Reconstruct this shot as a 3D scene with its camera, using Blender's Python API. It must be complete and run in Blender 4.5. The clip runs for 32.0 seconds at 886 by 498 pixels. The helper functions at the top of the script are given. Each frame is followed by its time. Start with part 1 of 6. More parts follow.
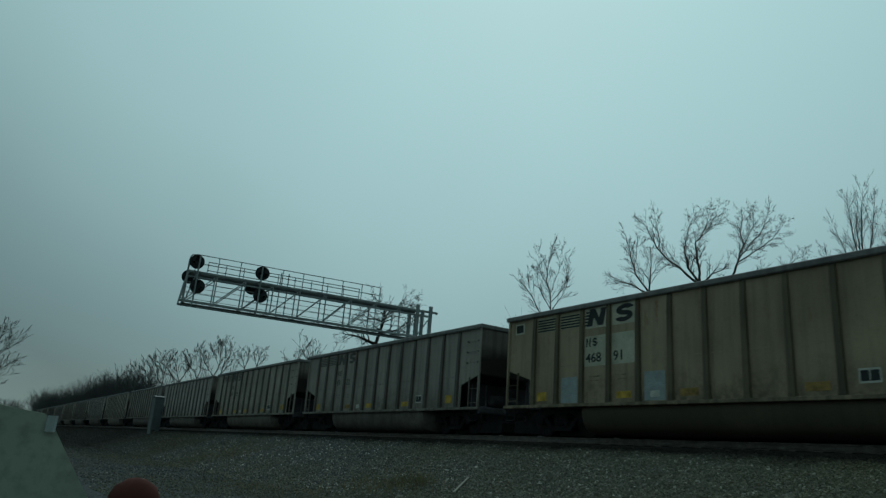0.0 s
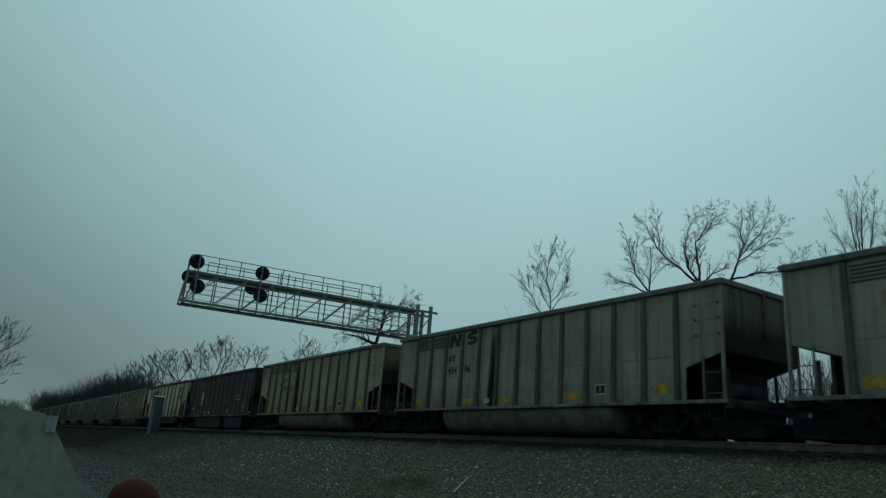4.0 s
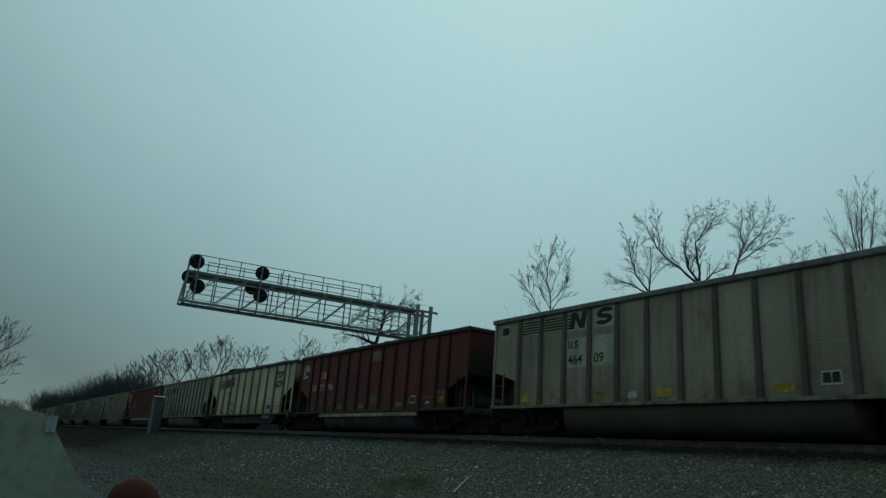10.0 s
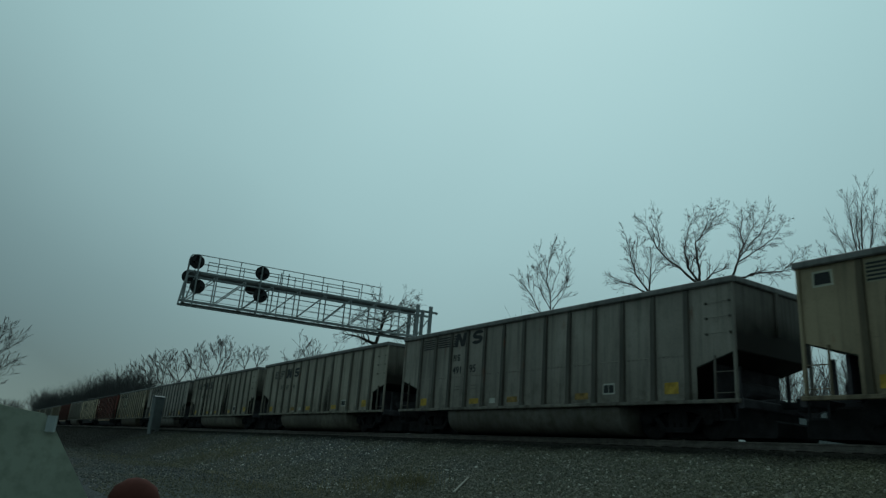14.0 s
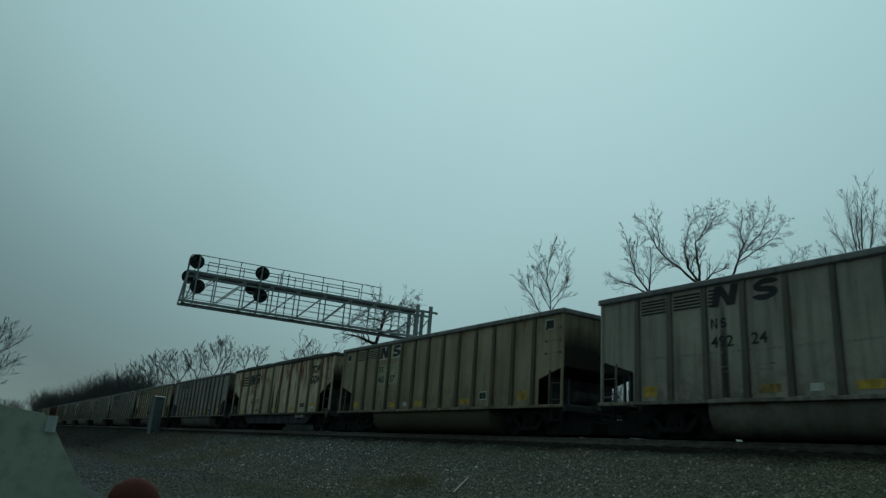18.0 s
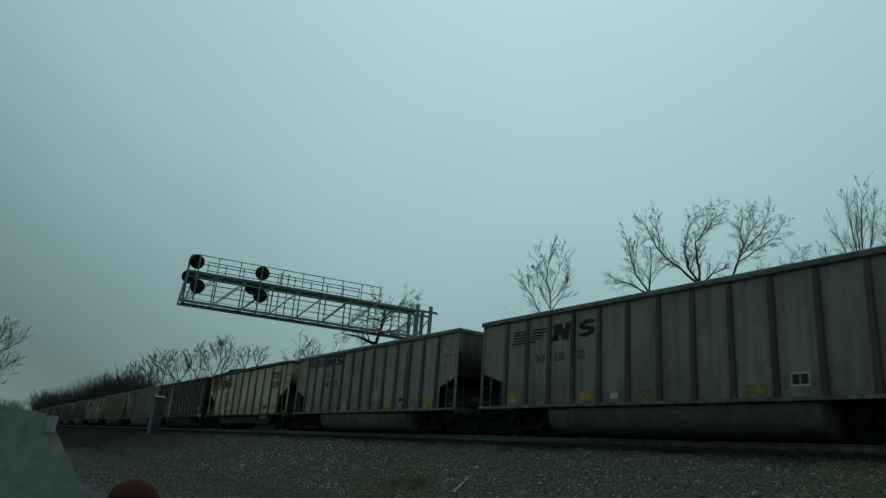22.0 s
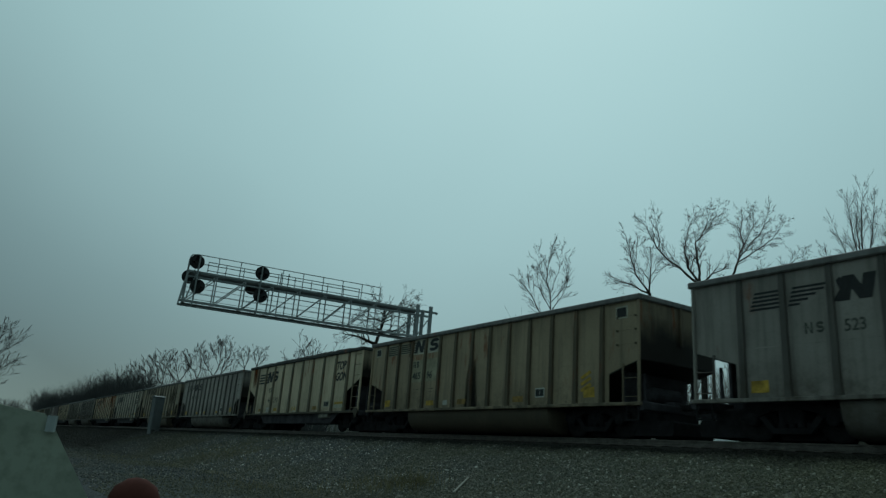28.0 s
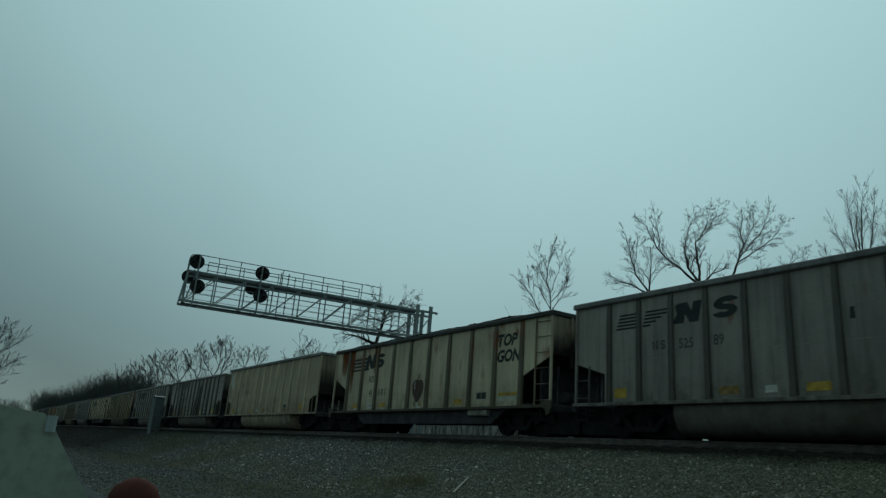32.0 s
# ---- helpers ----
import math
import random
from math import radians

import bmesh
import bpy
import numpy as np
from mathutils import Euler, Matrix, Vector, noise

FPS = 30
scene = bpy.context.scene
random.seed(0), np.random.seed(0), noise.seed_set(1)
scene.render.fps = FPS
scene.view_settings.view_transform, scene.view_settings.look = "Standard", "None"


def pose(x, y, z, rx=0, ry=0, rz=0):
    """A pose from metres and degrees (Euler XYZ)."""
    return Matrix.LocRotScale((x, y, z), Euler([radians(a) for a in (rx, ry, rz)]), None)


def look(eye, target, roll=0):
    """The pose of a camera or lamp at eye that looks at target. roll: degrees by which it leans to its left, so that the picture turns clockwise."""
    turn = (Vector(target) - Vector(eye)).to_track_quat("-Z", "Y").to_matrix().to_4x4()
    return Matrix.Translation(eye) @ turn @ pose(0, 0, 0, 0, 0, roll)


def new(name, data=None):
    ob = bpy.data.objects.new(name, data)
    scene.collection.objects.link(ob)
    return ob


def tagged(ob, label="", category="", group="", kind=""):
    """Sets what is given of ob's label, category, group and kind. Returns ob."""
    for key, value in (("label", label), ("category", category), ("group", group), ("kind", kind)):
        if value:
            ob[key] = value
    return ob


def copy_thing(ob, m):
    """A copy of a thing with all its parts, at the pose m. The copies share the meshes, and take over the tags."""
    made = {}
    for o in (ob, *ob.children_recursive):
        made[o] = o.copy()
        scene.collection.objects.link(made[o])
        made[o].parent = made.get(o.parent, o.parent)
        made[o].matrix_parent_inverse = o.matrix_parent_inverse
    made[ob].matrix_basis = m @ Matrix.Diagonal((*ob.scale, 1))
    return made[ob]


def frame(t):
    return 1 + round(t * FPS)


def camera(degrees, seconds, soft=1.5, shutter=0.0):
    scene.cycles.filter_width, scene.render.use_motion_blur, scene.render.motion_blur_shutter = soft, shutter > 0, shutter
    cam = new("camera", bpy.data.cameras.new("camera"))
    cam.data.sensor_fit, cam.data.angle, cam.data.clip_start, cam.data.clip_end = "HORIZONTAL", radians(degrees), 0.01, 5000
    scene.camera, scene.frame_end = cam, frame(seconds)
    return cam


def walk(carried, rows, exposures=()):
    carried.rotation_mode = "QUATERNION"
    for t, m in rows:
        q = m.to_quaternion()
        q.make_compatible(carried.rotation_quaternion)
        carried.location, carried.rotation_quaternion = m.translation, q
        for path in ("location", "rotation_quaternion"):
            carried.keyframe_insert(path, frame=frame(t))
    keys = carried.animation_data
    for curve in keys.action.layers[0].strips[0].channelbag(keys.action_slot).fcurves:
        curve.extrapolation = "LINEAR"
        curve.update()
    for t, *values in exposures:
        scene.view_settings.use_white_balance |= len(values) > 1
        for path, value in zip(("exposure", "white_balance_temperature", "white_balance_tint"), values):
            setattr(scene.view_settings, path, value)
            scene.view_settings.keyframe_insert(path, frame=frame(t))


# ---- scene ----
SECONDS = 32.0
EYE = (0.0, -13.751, -0.799)
AIM = (EYE[0] - 0.80928, EYE[1] + 0.51296, EYE[2] + 0.28625)
cam = camera(65.07, SECONDS, soft=1.35, shutter=0.08)
walk(cam, [(0.0, look(EYE, AIM, 4.148)), (SECONDS, look(EYE, AIM, 4.148))],
     exposures=[(0.0, 0.0), (SECONDS, 0.0)])


# ---- light: overcast winter dusk, brightest high above the line ----
def make_world():
    w = bpy.data.worlds.new("overcast_sky")
    scene.world = w
    w.use_nodes = True
    nt = w.node_tree
    nt.nodes.clear()
    n = nt.nodes.new
    out, bg = n("ShaderNodeOutputWorld"), n("ShaderNodeBackground")
    tc, dot, ramp = n("ShaderNodeTexCoord"), n("ShaderNodeVectorMath"), n("ShaderNodeValToRGB")
    noise_t, madd, mix, sky, mul = n("ShaderNodeTexNoise"), n("ShaderNodeMath"), n("ShaderNodeMix"), n("ShaderNodeTexSky"), n("ShaderNodeVectorMath")
    sky.sky_type, sky.sun_disc = "NISHITA", False
    sky.sun_elevation, sky.sun_rotation = radians(48), radians(-50)
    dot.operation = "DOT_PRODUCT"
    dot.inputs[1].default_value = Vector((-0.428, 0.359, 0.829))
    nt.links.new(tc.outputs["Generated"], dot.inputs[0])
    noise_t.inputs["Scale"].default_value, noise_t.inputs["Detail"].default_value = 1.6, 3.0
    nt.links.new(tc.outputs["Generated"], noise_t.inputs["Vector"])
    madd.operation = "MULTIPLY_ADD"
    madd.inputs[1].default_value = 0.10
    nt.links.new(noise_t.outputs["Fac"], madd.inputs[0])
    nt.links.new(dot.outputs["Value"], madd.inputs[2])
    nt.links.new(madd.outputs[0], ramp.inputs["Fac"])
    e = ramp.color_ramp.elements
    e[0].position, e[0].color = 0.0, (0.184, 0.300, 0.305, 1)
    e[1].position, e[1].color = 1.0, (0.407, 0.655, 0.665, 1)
    # low stops darker: window vignette towards the left put into the sky colour
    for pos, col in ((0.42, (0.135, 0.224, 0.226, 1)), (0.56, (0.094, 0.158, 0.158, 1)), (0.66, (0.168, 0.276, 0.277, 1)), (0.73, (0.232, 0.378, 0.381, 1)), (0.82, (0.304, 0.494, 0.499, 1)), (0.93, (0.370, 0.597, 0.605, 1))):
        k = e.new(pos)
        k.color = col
    mul.operation = "SCALE"
    mul.inputs["Scale"].default_value = 0.12
    nt.links.new(sky.outputs["Color"], mul.inputs[0])
    mix.data_type = "RGBA"
    mix.inputs["Factor"].default_value = 0.06
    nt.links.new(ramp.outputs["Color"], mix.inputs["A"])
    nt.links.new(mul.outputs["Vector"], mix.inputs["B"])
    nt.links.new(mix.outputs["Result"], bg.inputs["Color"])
    bg.inputs["Strength"].default_value = 1.0
    nt.links.new(bg.outputs[0], out.inputs[0])


make_world()
sun = new("sun", bpy.data.lights.new("sun", "SUN"))
sun.data.energy, sun.data.angle, sun.data.color = 0.5, radians(40), (0.92, 1.0, 0.98)
sun.matrix_world = look((-40, 30, 60), (0, 0, 0))


# ---- materials ----
def nodes_of(name):
    m = bpy.data.materials.new(name)
    m.use_nodes = True
    nt = m.node_tree
    return m, nt, nt.nodes["Principled BSDF"]


def noise_node(nt, scale, detail=4.0, stretch=(1, 1, 1), shift=(0, 0, 0), rough=0.55):
    tc, mp, no = nt.nodes.new("ShaderNodeTexCoord"), nt.nodes.new("ShaderNodeMapping"), nt.nodes.new("ShaderNodeTexNoise")
    info, ofs = nt.nodes.new("ShaderNodeObjectInfo"), nt.nodes.new("ShaderNodeVectorMath")
    ofs.operation = "MULTIPLY_ADD"
    ofs.inputs[1].default_value = (17.0, 9.0, 13.0)
    nt.links.new(info.outputs["Random"], ofs.inputs[0])
    nt.links.new(tc.outputs["Object"], ofs.inputs[2])
    nt.links.new(ofs.outputs["Vector"], mp.inputs["Vector"])
    mp.inputs["Scale"].default_value, mp.inputs["Location"].default_value = stretch, shift
    nt.links.new(mp.outputs["Vector"], no.inputs["Vector"])
    no.inputs["Scale"].default_value, no.inputs["Detail"].default_value, no.inputs["Roughness"].default_value = scale, detail, rough
    return no.outputs["Fac"]


def ramp_node(nt, fac, lo, hi):
    r = nt.nodes.new("ShaderNodeMapRange")
    r.inputs["From Min"].default_value, r.inputs["From Max"].default_value = lo, hi
    nt.links.new(fac, r.inputs["Value"])
    return r.outputs["Result"]


def mix_node(nt, fac, a, b):
    m = nt.nodes.new("ShaderNodeMix")
    m.data_type = "RGBA"
    for key, v in (("A", a), ("B", b)):
        if isinstance(v, tuple):
            m.inputs[key].default_value = (*v, 1)
        else:
            nt.links.new(v, m.inputs[key])
    if isinstance(fac, float):
        m.inputs["Factor"].default_value = fac
    else:
        nt.links.new(fac, m.inputs["Factor"])
    return m.outputs["Result"]


def times_node(nt, a, b):
    m = nt.nodes.new("ShaderNodeMath")
    m.operation = "MULTIPLY"
    for i, v in enumerate((a, b)):
        if isinstance(v, float):
            m.inputs[i].default_value = v
        else:
            nt.links.new(v, m.inputs[i])
    return m.outputs[0]


def bump_node(nt, bsdf, height, strength, distance):
    b = nt.nodes.new("ShaderNodeBump")
    b.inputs["Strength"].default_value, b.inputs["Distance"].default_value = strength, distance
    nt.links.new(height, b.inputs["Height"])
    nt.links.new(b.outputs["Normal"], bsdf.inputs["Normal"])


def tint(c, f):
    return tuple(min(1.0, v * f) for v in c)


def plain(name, c, rough=0.8, metal=0.0, vary=0.35, scale=3.0, fine=30.0, bump=0.3, dist=0.004):
    """A worn surface: two scales of variation and a fine relief."""
    m, nt, b = nodes_of(name)
    big, small = noise_node(nt, scale), noise_node(nt, fine, 3.0)
    col = mix_node(nt, ramp_node(nt, big, 0.3, 0.7), tint(c, 1 - vary), tint(c, 1 + vary))
    col = mix_node(nt, times_node(nt, ramp_node(nt, small, 0.45, 0.75), 0.5), col, tint(c, 0.45))
    nt.links.new(col, b.inputs["Base Color"])
    b.inputs["Roughness"].default_value, b.inputs["Metallic"].default_value = rough, metal
    b.inputs["Specular IOR Level"].default_value = 0.12 if rough > 0.78 else 0.35
    bump_node(nt, b, small, bump, dist)
    return m


def height_node(nt, lo, hi):
    """The height on the thing itself, from 0 at lo to 1 at hi."""
    tc, sp = nt.nodes.new("ShaderNodeTexCoord"), nt.nodes.new("ShaderNodeSeparateXYZ")
    nt.links.new(tc.outputs["Object"], sp.inputs[0])
    return ramp_node(nt, sp.outputs["Z"], lo, hi)


def paint(name, c, seed, rust=0.0, grime=0.5, soot_and_shade=False, rust_colour=(0.19, 0.062, 0.024)):
    """Weathered car paint: blotches, vertical run-off streaks, coal dust, splashed dirt and rust runs."""
    m, nt, b = nodes_of(name)
    sh = (seed * 7.3, seed * 3.1, seed * 1.7)
    blotch = noise_node(nt, 0.55, 5.0, shift=sh)
    patchy = noise_node(nt, 2.2, 6.0, shift=sh, rough=0.7)
    streak = noise_node(nt, 5.5, 5.0, (1, 1, 0.07), sh)
    runs = noise_node(nt, 4.2, 6.0, (1, 1, 0.24), (sh[1], sh[2], sh[0]))
    spread = noise_node(nt, 0.9, 4.0, shift=(sh[2], sh[0], sh[1]))
    fine = noise_node(nt, 26.0, 3.0, shift=sh)
    dirt = (0.034, 0.031, 0.025)
    col = mix_node(nt, ramp_node(nt, blotch, 0.32, 0.68), tint(c, 0.74), tint(c, 1.18))
    col = mix_node(nt, times_node(nt, ramp_node(nt, patchy, 0.50, 0.72), 0.55), col, tint(c, 0.55))
    col = mix_node(nt, times_node(nt, ramp_node(nt, streak, 0.46, 0.72), grime), col, dirt)
    splash = times_node(nt, height_node(nt, 1.75, 0.80), ramp_node(nt, patchy, 0.36, 0.66))
    col = mix_node(nt, times_node(nt, splash, 0.75), col, (0.060, 0.048, 0.032))
    col = mix_node(nt, times_node(nt, ramp_node(nt, fine, 0.52, 0.8), 0.4), col, tint(c, 0.4))
    if rust:
        lo = 0.58 - 0.12 * rust
        mask = times_node(nt, ramp_node(nt, runs, lo, lo + 0.10), ramp_node(nt, spread, 0.60 - 0.28 * rust, 0.72 - 0.28 * rust))
        mask = times_node(nt, mask, height_node(nt, 0.9, 3.0))
        col = mix_node(nt, times_node(nt, mask, 0.9), col, rust_colour)
    if soot_and_shade:
        # brake dust, coal and the end's shade put into the colour, with a cloudy edge
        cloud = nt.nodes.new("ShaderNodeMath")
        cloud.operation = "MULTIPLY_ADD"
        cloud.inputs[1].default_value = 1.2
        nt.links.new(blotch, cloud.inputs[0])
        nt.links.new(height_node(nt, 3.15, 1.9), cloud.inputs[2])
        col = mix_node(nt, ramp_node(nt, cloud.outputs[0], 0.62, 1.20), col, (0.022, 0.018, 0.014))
    nt.links.new(col, b.inputs["Base Color"])
    b.inputs["Roughness"].default_value = 0.68
    b.inputs["Specular IOR Level"].default_value = 0.25
    bump_node(nt, b, patchy, 0.25, 0.01)
    return m


def stain_material(name, strength, colour=(0.022, 0.020, 0.017), hung=False, afloat=False):
    """Run-off that soaks the paint: dense low in the middle, thinning out in streaks to its edges."""
    m, nt, b = nodes_of(name)
    b.inputs["Base Color"].default_value = colour + (1,)
    b.inputs["Roughness"].default_value, b.inputs["Specular IOR Level"].default_value = 0.9, 0.1
    tc, sp = nt.nodes.new("ShaderNodeTexCoord"), nt.nodes.new("ShaderNodeSeparateXYZ")
    nt.links.new(tc.outputs["Generated"], sp.inputs[0])

    def calc(op, a, *rest):
        n = nt.nodes.new("ShaderNodeMath")
        n.operation = op
        for i, v in enumerate((a,) + rest):
            if isinstance(v, (int, float)):
                n.inputs[i].default_value = v
            else:
                nt.links.new(v, n.inputs[i])
        return n.outputs[0]
    off = calc("ABSOLUTE", calc("SUBTRACT", sp.outputs["X"], 0.5))
    v = calc("MULTIPLY_ADD", calc("POWER", off, 2.5), -6.6, 1.0)
    along = calc("SUBTRACT", 1.0, sp.outputs["Z"]) if hung else sp.outputs["Z"]
    if afloat:
        along = calc("MULTIPLY", calc("ABSOLUTE", calc("SUBTRACT", along, 0.42)), 2.1)
    v = calc("MULTIPLY_ADD", calc("POWER", along, 1.6), -0.9, v)
    v = calc("MULTIPLY_ADD", noise_node(nt, 8.0, 5.0, (1, 1, 0.16)), 1.1, v)
    nt.links.new(times_node(nt, ramp_node(nt, v, 0.55, 1.55), strength), b.inputs["Alpha"])
    return m


STAIN, FAINT_STAIN = stain_material("run_off_stain", 0.85), stain_material("faint_run_off", 0.42)
SMEAR = stain_material("dirty_smear", 0.34, afloat=True)
RUST_STAIN = stain_material("rust_run", 0.75, (0.20, 0.070, 0.026), True)
PALE_SILL = plain("chipped_pale_paint", (0.30, 0.285, 0.235), 0.8, 0, 0.45, 5.0)
STEEL = plain("sooty_steel", (0.058, 0.055, 0.060), 0.9, 0.0, 0.4, 2.0)
TRUCK = plain("brake_dusted_iron", (0.020, 0.0195, 0.021), 0.95, 0.0, 0.4, 4.0)
WHEEL = plain("wheel_steel", (0.022, 0.021, 0.022), 0.85, 0.0, 0.3, 6.0)
RAIL = plain("rail_steel", (0.13, 0.115, 0.10), 0.6, 0.3, 0.3, 5.0)
TIE = plain("creosoted_tie", (0.030, 0.025, 0.021), 0.95, 0, 0.4, 5.0, 40, 0.6, 0.01)
COAL = plain("coal", (0.022, 0.0225, 0.023), 0.95, 0.0, 0.5, 8.0, 30.0, 1.0, 0.03)
YELLOW = plain("reflector_yellow", (0.42, 0.265, 0.035), 0.6, 0, 0.5, 5.0)
OLD_YELLOW = plain("rusty_reflector", (0.24, 0.15, 0.045), 0.7, 0, 0.6, 6.0)
PATCH = plain("number_patch", (0.42, 0.41, 0.32), 0.75, 0, 0.25, 2.0)
WHITE = plain("old_white", (0.46, 0.465, 0.41), 0.7, 0, 0.2, 4.0)
PALE = plain("pale_patch", (0.29, 0.33, 0.335), 0.7, 0, 0.2, 3.0)
INK = plain("black_lettering", (0.022, 0.023, 0.024), 0.7, 0, 0.3, 5.0)
GREY_INK = plain("faded_lettering", (0.075, 0.075, 0.062), 0.7, 0, 0.3, 5.0)
CREAM_INK = plain("cream_lettering", (0.54, 0.48, 0.385), 0.7, 0, 0.2, 5.0)
BROWN_INK = plain("brown_spray", (0.07, 0.04, 0.028), 0.7, 0, 0.3, 5.0)
GRATING = plain("dull_grating", (0.22, 0.24, 0.24), 0.7, 0.2, 0.3, 2.0)
GALV = plain("galvanised_steel", (0.22, 0.245, 0.245), 0.5, 0.35, 0.25, 2.0, 30, 0.2)
SIGNAL_BLACK = plain("signal_black", (0.040, 0.041, 0.042), 0.9, 0, 0.3, 4.0)
BARK = plain("grey_bark", (0.040, 0.034, 0.028), 0.95, 0, 0.35, 6.0, 40, 0.6, 0.02)
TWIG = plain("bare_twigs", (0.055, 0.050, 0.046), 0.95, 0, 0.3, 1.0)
# distance haze put into the colour: a paler, greyer copy of the twigs
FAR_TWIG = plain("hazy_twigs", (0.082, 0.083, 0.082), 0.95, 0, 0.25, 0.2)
SIDING = plain("white_siding", (0.85, 0.87, 0.84), 0.7, 0, 0.1, 1.0)
FENCE_POST = plain("weathered_post", (0.26, 0.255, 0.22), 0.9, 0, 0.3, 2.0)
GREY_BOARD = plain("silvered_board", (0.33, 0.325, 0.30), 0.9, 0, 0.5, 1.2, 14, 0.5, 0.01)
BOARD = plain("weathered_board", (0.12, 0.112, 0.09), 0.9, 0, 0.35, 1.5, 20, 0.5, 0.01)
SHED_GREY = plain("grey_sheet", (0.22, 0.25, 0.25), 0.6, 0.1, 0.2, 1.0)
GRASS = plain("dead_grass", (0.20, 0.175, 0.095), 0.95, 0, 0.4, 2.0)
CABINET = plain("pale_cabinet_paint", (0.105, 0.12, 0.122), 0.6, 0, 0.15, 2.0)
CAR_GREEN = plain("pale_green_car_paint", (0.245, 0.275, 0.225), 0.95, 0, 0.25, 3.0, 60, 0.05)
TYRE = plain("tyre_rubber", (0.022, 0.022, 0.022), 0.9, 0, 0.3, 8.0)
REFLECTION_RED = plain("dull_red_reflection", (0.085, 0.028, 0.022), 0.95, 0, 0.2, 6.0, 60, 0.1)


def dusted_and_darkened(nt, col):
    """Coal dust fallen from the trains: a black strip along the rails with a ragged edge. Also darker towards the far
    end.
    """
    tc, sp, add = nt.nodes.new("ShaderNodeTexCoord"), nt.nodes.new("ShaderNodeSeparateXYZ"), nt.nodes.new("ShaderNodeMath")
    nt.links.new(tc.outputs["Object"], sp.inputs[0])
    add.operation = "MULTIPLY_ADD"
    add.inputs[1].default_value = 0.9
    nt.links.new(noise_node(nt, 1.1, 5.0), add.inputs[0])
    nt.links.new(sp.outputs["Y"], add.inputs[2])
    # darker with distance down the line
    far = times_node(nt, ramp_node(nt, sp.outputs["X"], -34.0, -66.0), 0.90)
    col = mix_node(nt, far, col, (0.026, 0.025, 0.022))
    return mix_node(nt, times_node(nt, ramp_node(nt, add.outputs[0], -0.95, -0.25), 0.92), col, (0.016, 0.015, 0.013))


def along_node(nt, lo, hi):
    tc, sp = nt.nodes.new("ShaderNodeTexCoord"), nt.nodes.new("ShaderNodeSeparateXYZ")
    nt.links.new(tc.outputs["Object"], sp.inputs[0])
    return ramp_node(nt, sp.outputs["X"], lo, hi)


def stone_material(name, gain=1.0, top=0.66):
    m, nt, b = nodes_of(name)
    geo = nt.nodes.new("ShaderNodeNewGeometry")
    big, small = noise_node(nt, 0.22, 5.0), noise_node(nt, 40.0, 3.0)
    tone = nt.nodes.new("ShaderNodeValToRGB")
    e = tone.color_ramp.elements
    e[0].color, e[1].color = (0.065, 0.067, 0.066, 1), (0.66, 0.65, 0.60, 1)
    for pos, c in ((0.28, (0.122, 0.118, 0.110, 1)), (0.5, (0.118, 0.130, 0.128, 1)), (0.74, (0.178, 0.186, 0.180, 1)), (0.93, (0.28, 0.27, 0.23, 1))):
        e.new(pos).color = c
    e[len(e) - 1].color = (top, top * 0.985, top * 0.91, 1)
    for k in e:
        k.color = (k.color[0] * gain, k.color[1] * gain, k.color[2] * gain, 1)
    nt.links.new(geo.outputs["Random Per Island"], tone.inputs["Fac"])
    col = tone.outputs["Color"]
    col = mix_node(nt, times_node(nt, ramp_node(nt, big, 0.42, 0.62), 0.7), col, (0.125, 0.118, 0.075))
    col = mix_node(nt, times_node(nt, along_node(nt, -21.0, -8.0), 0.55), col, (0.150, 0.140, 0.082))
    nt.links.new(dusted_and_darkened(nt, col), b.inputs["Base Color"])
    b.inputs["Roughness"].default_value, b.inputs["Specular IOR Level"].default_value = 0.95, 0.15
    bump_node(nt, b, small, 0.5, 0.006)
    return m


def bed_material(name, light, dark, moss, dust):
    m, nt, b = nodes_of(name)
    cells = nt.nodes.new("ShaderNodeTexVoronoi")
    tc = nt.nodes.new("ShaderNodeTexCoord")
    nt.links.new(tc.outputs["Object"], cells.inputs["Vector"])
    cells.inputs["Scale"].default_value = 26.0
    sep = nt.nodes.new("ShaderNodeSeparateColor")
    nt.links.new(cells.outputs["Color"], sep.inputs["Color"])
    big, mid = noise_node(nt, 0.16, 6.0), noise_node(nt, 1.3, 5.0)
    col = mix_node(nt, sep.outputs[0], dark, light)
    col = mix_node(nt, times_node(nt, ramp_node(nt, big, 0.42, 0.66), 0.8), col, moss)
    col = mix_node(nt, times_node(nt, ramp_node(nt, mid, 0.5, 0.75), 0.5), col, dark)
    nt.links.new(dusted_and_darkened(nt, col) if dust else col, b.inputs["Base Color"])
    b.inputs["Roughness"].default_value, b.inputs["Specular IOR Level"].default_value = 0.95, 0.1
    bump_node(nt, b, cells.outputs["Distance"], 0.9, 0.03)
    return m


STONE, DULL_STONE = stone_material("ballast_stone"), stone_material("trodden_stone", 0.78, 0.36)
BED = bed_material("ballast_bed", (0.185, 0.178, 0.152), (0.075, 0.072, 0.063), (0.10, 0.095, 0.06), True)
SOIL = bed_material("cinder_ground", (0.092, 0.102, 0.105), (0.030, 0.034, 0.036), (0.052, 0.060, 0.048), False)


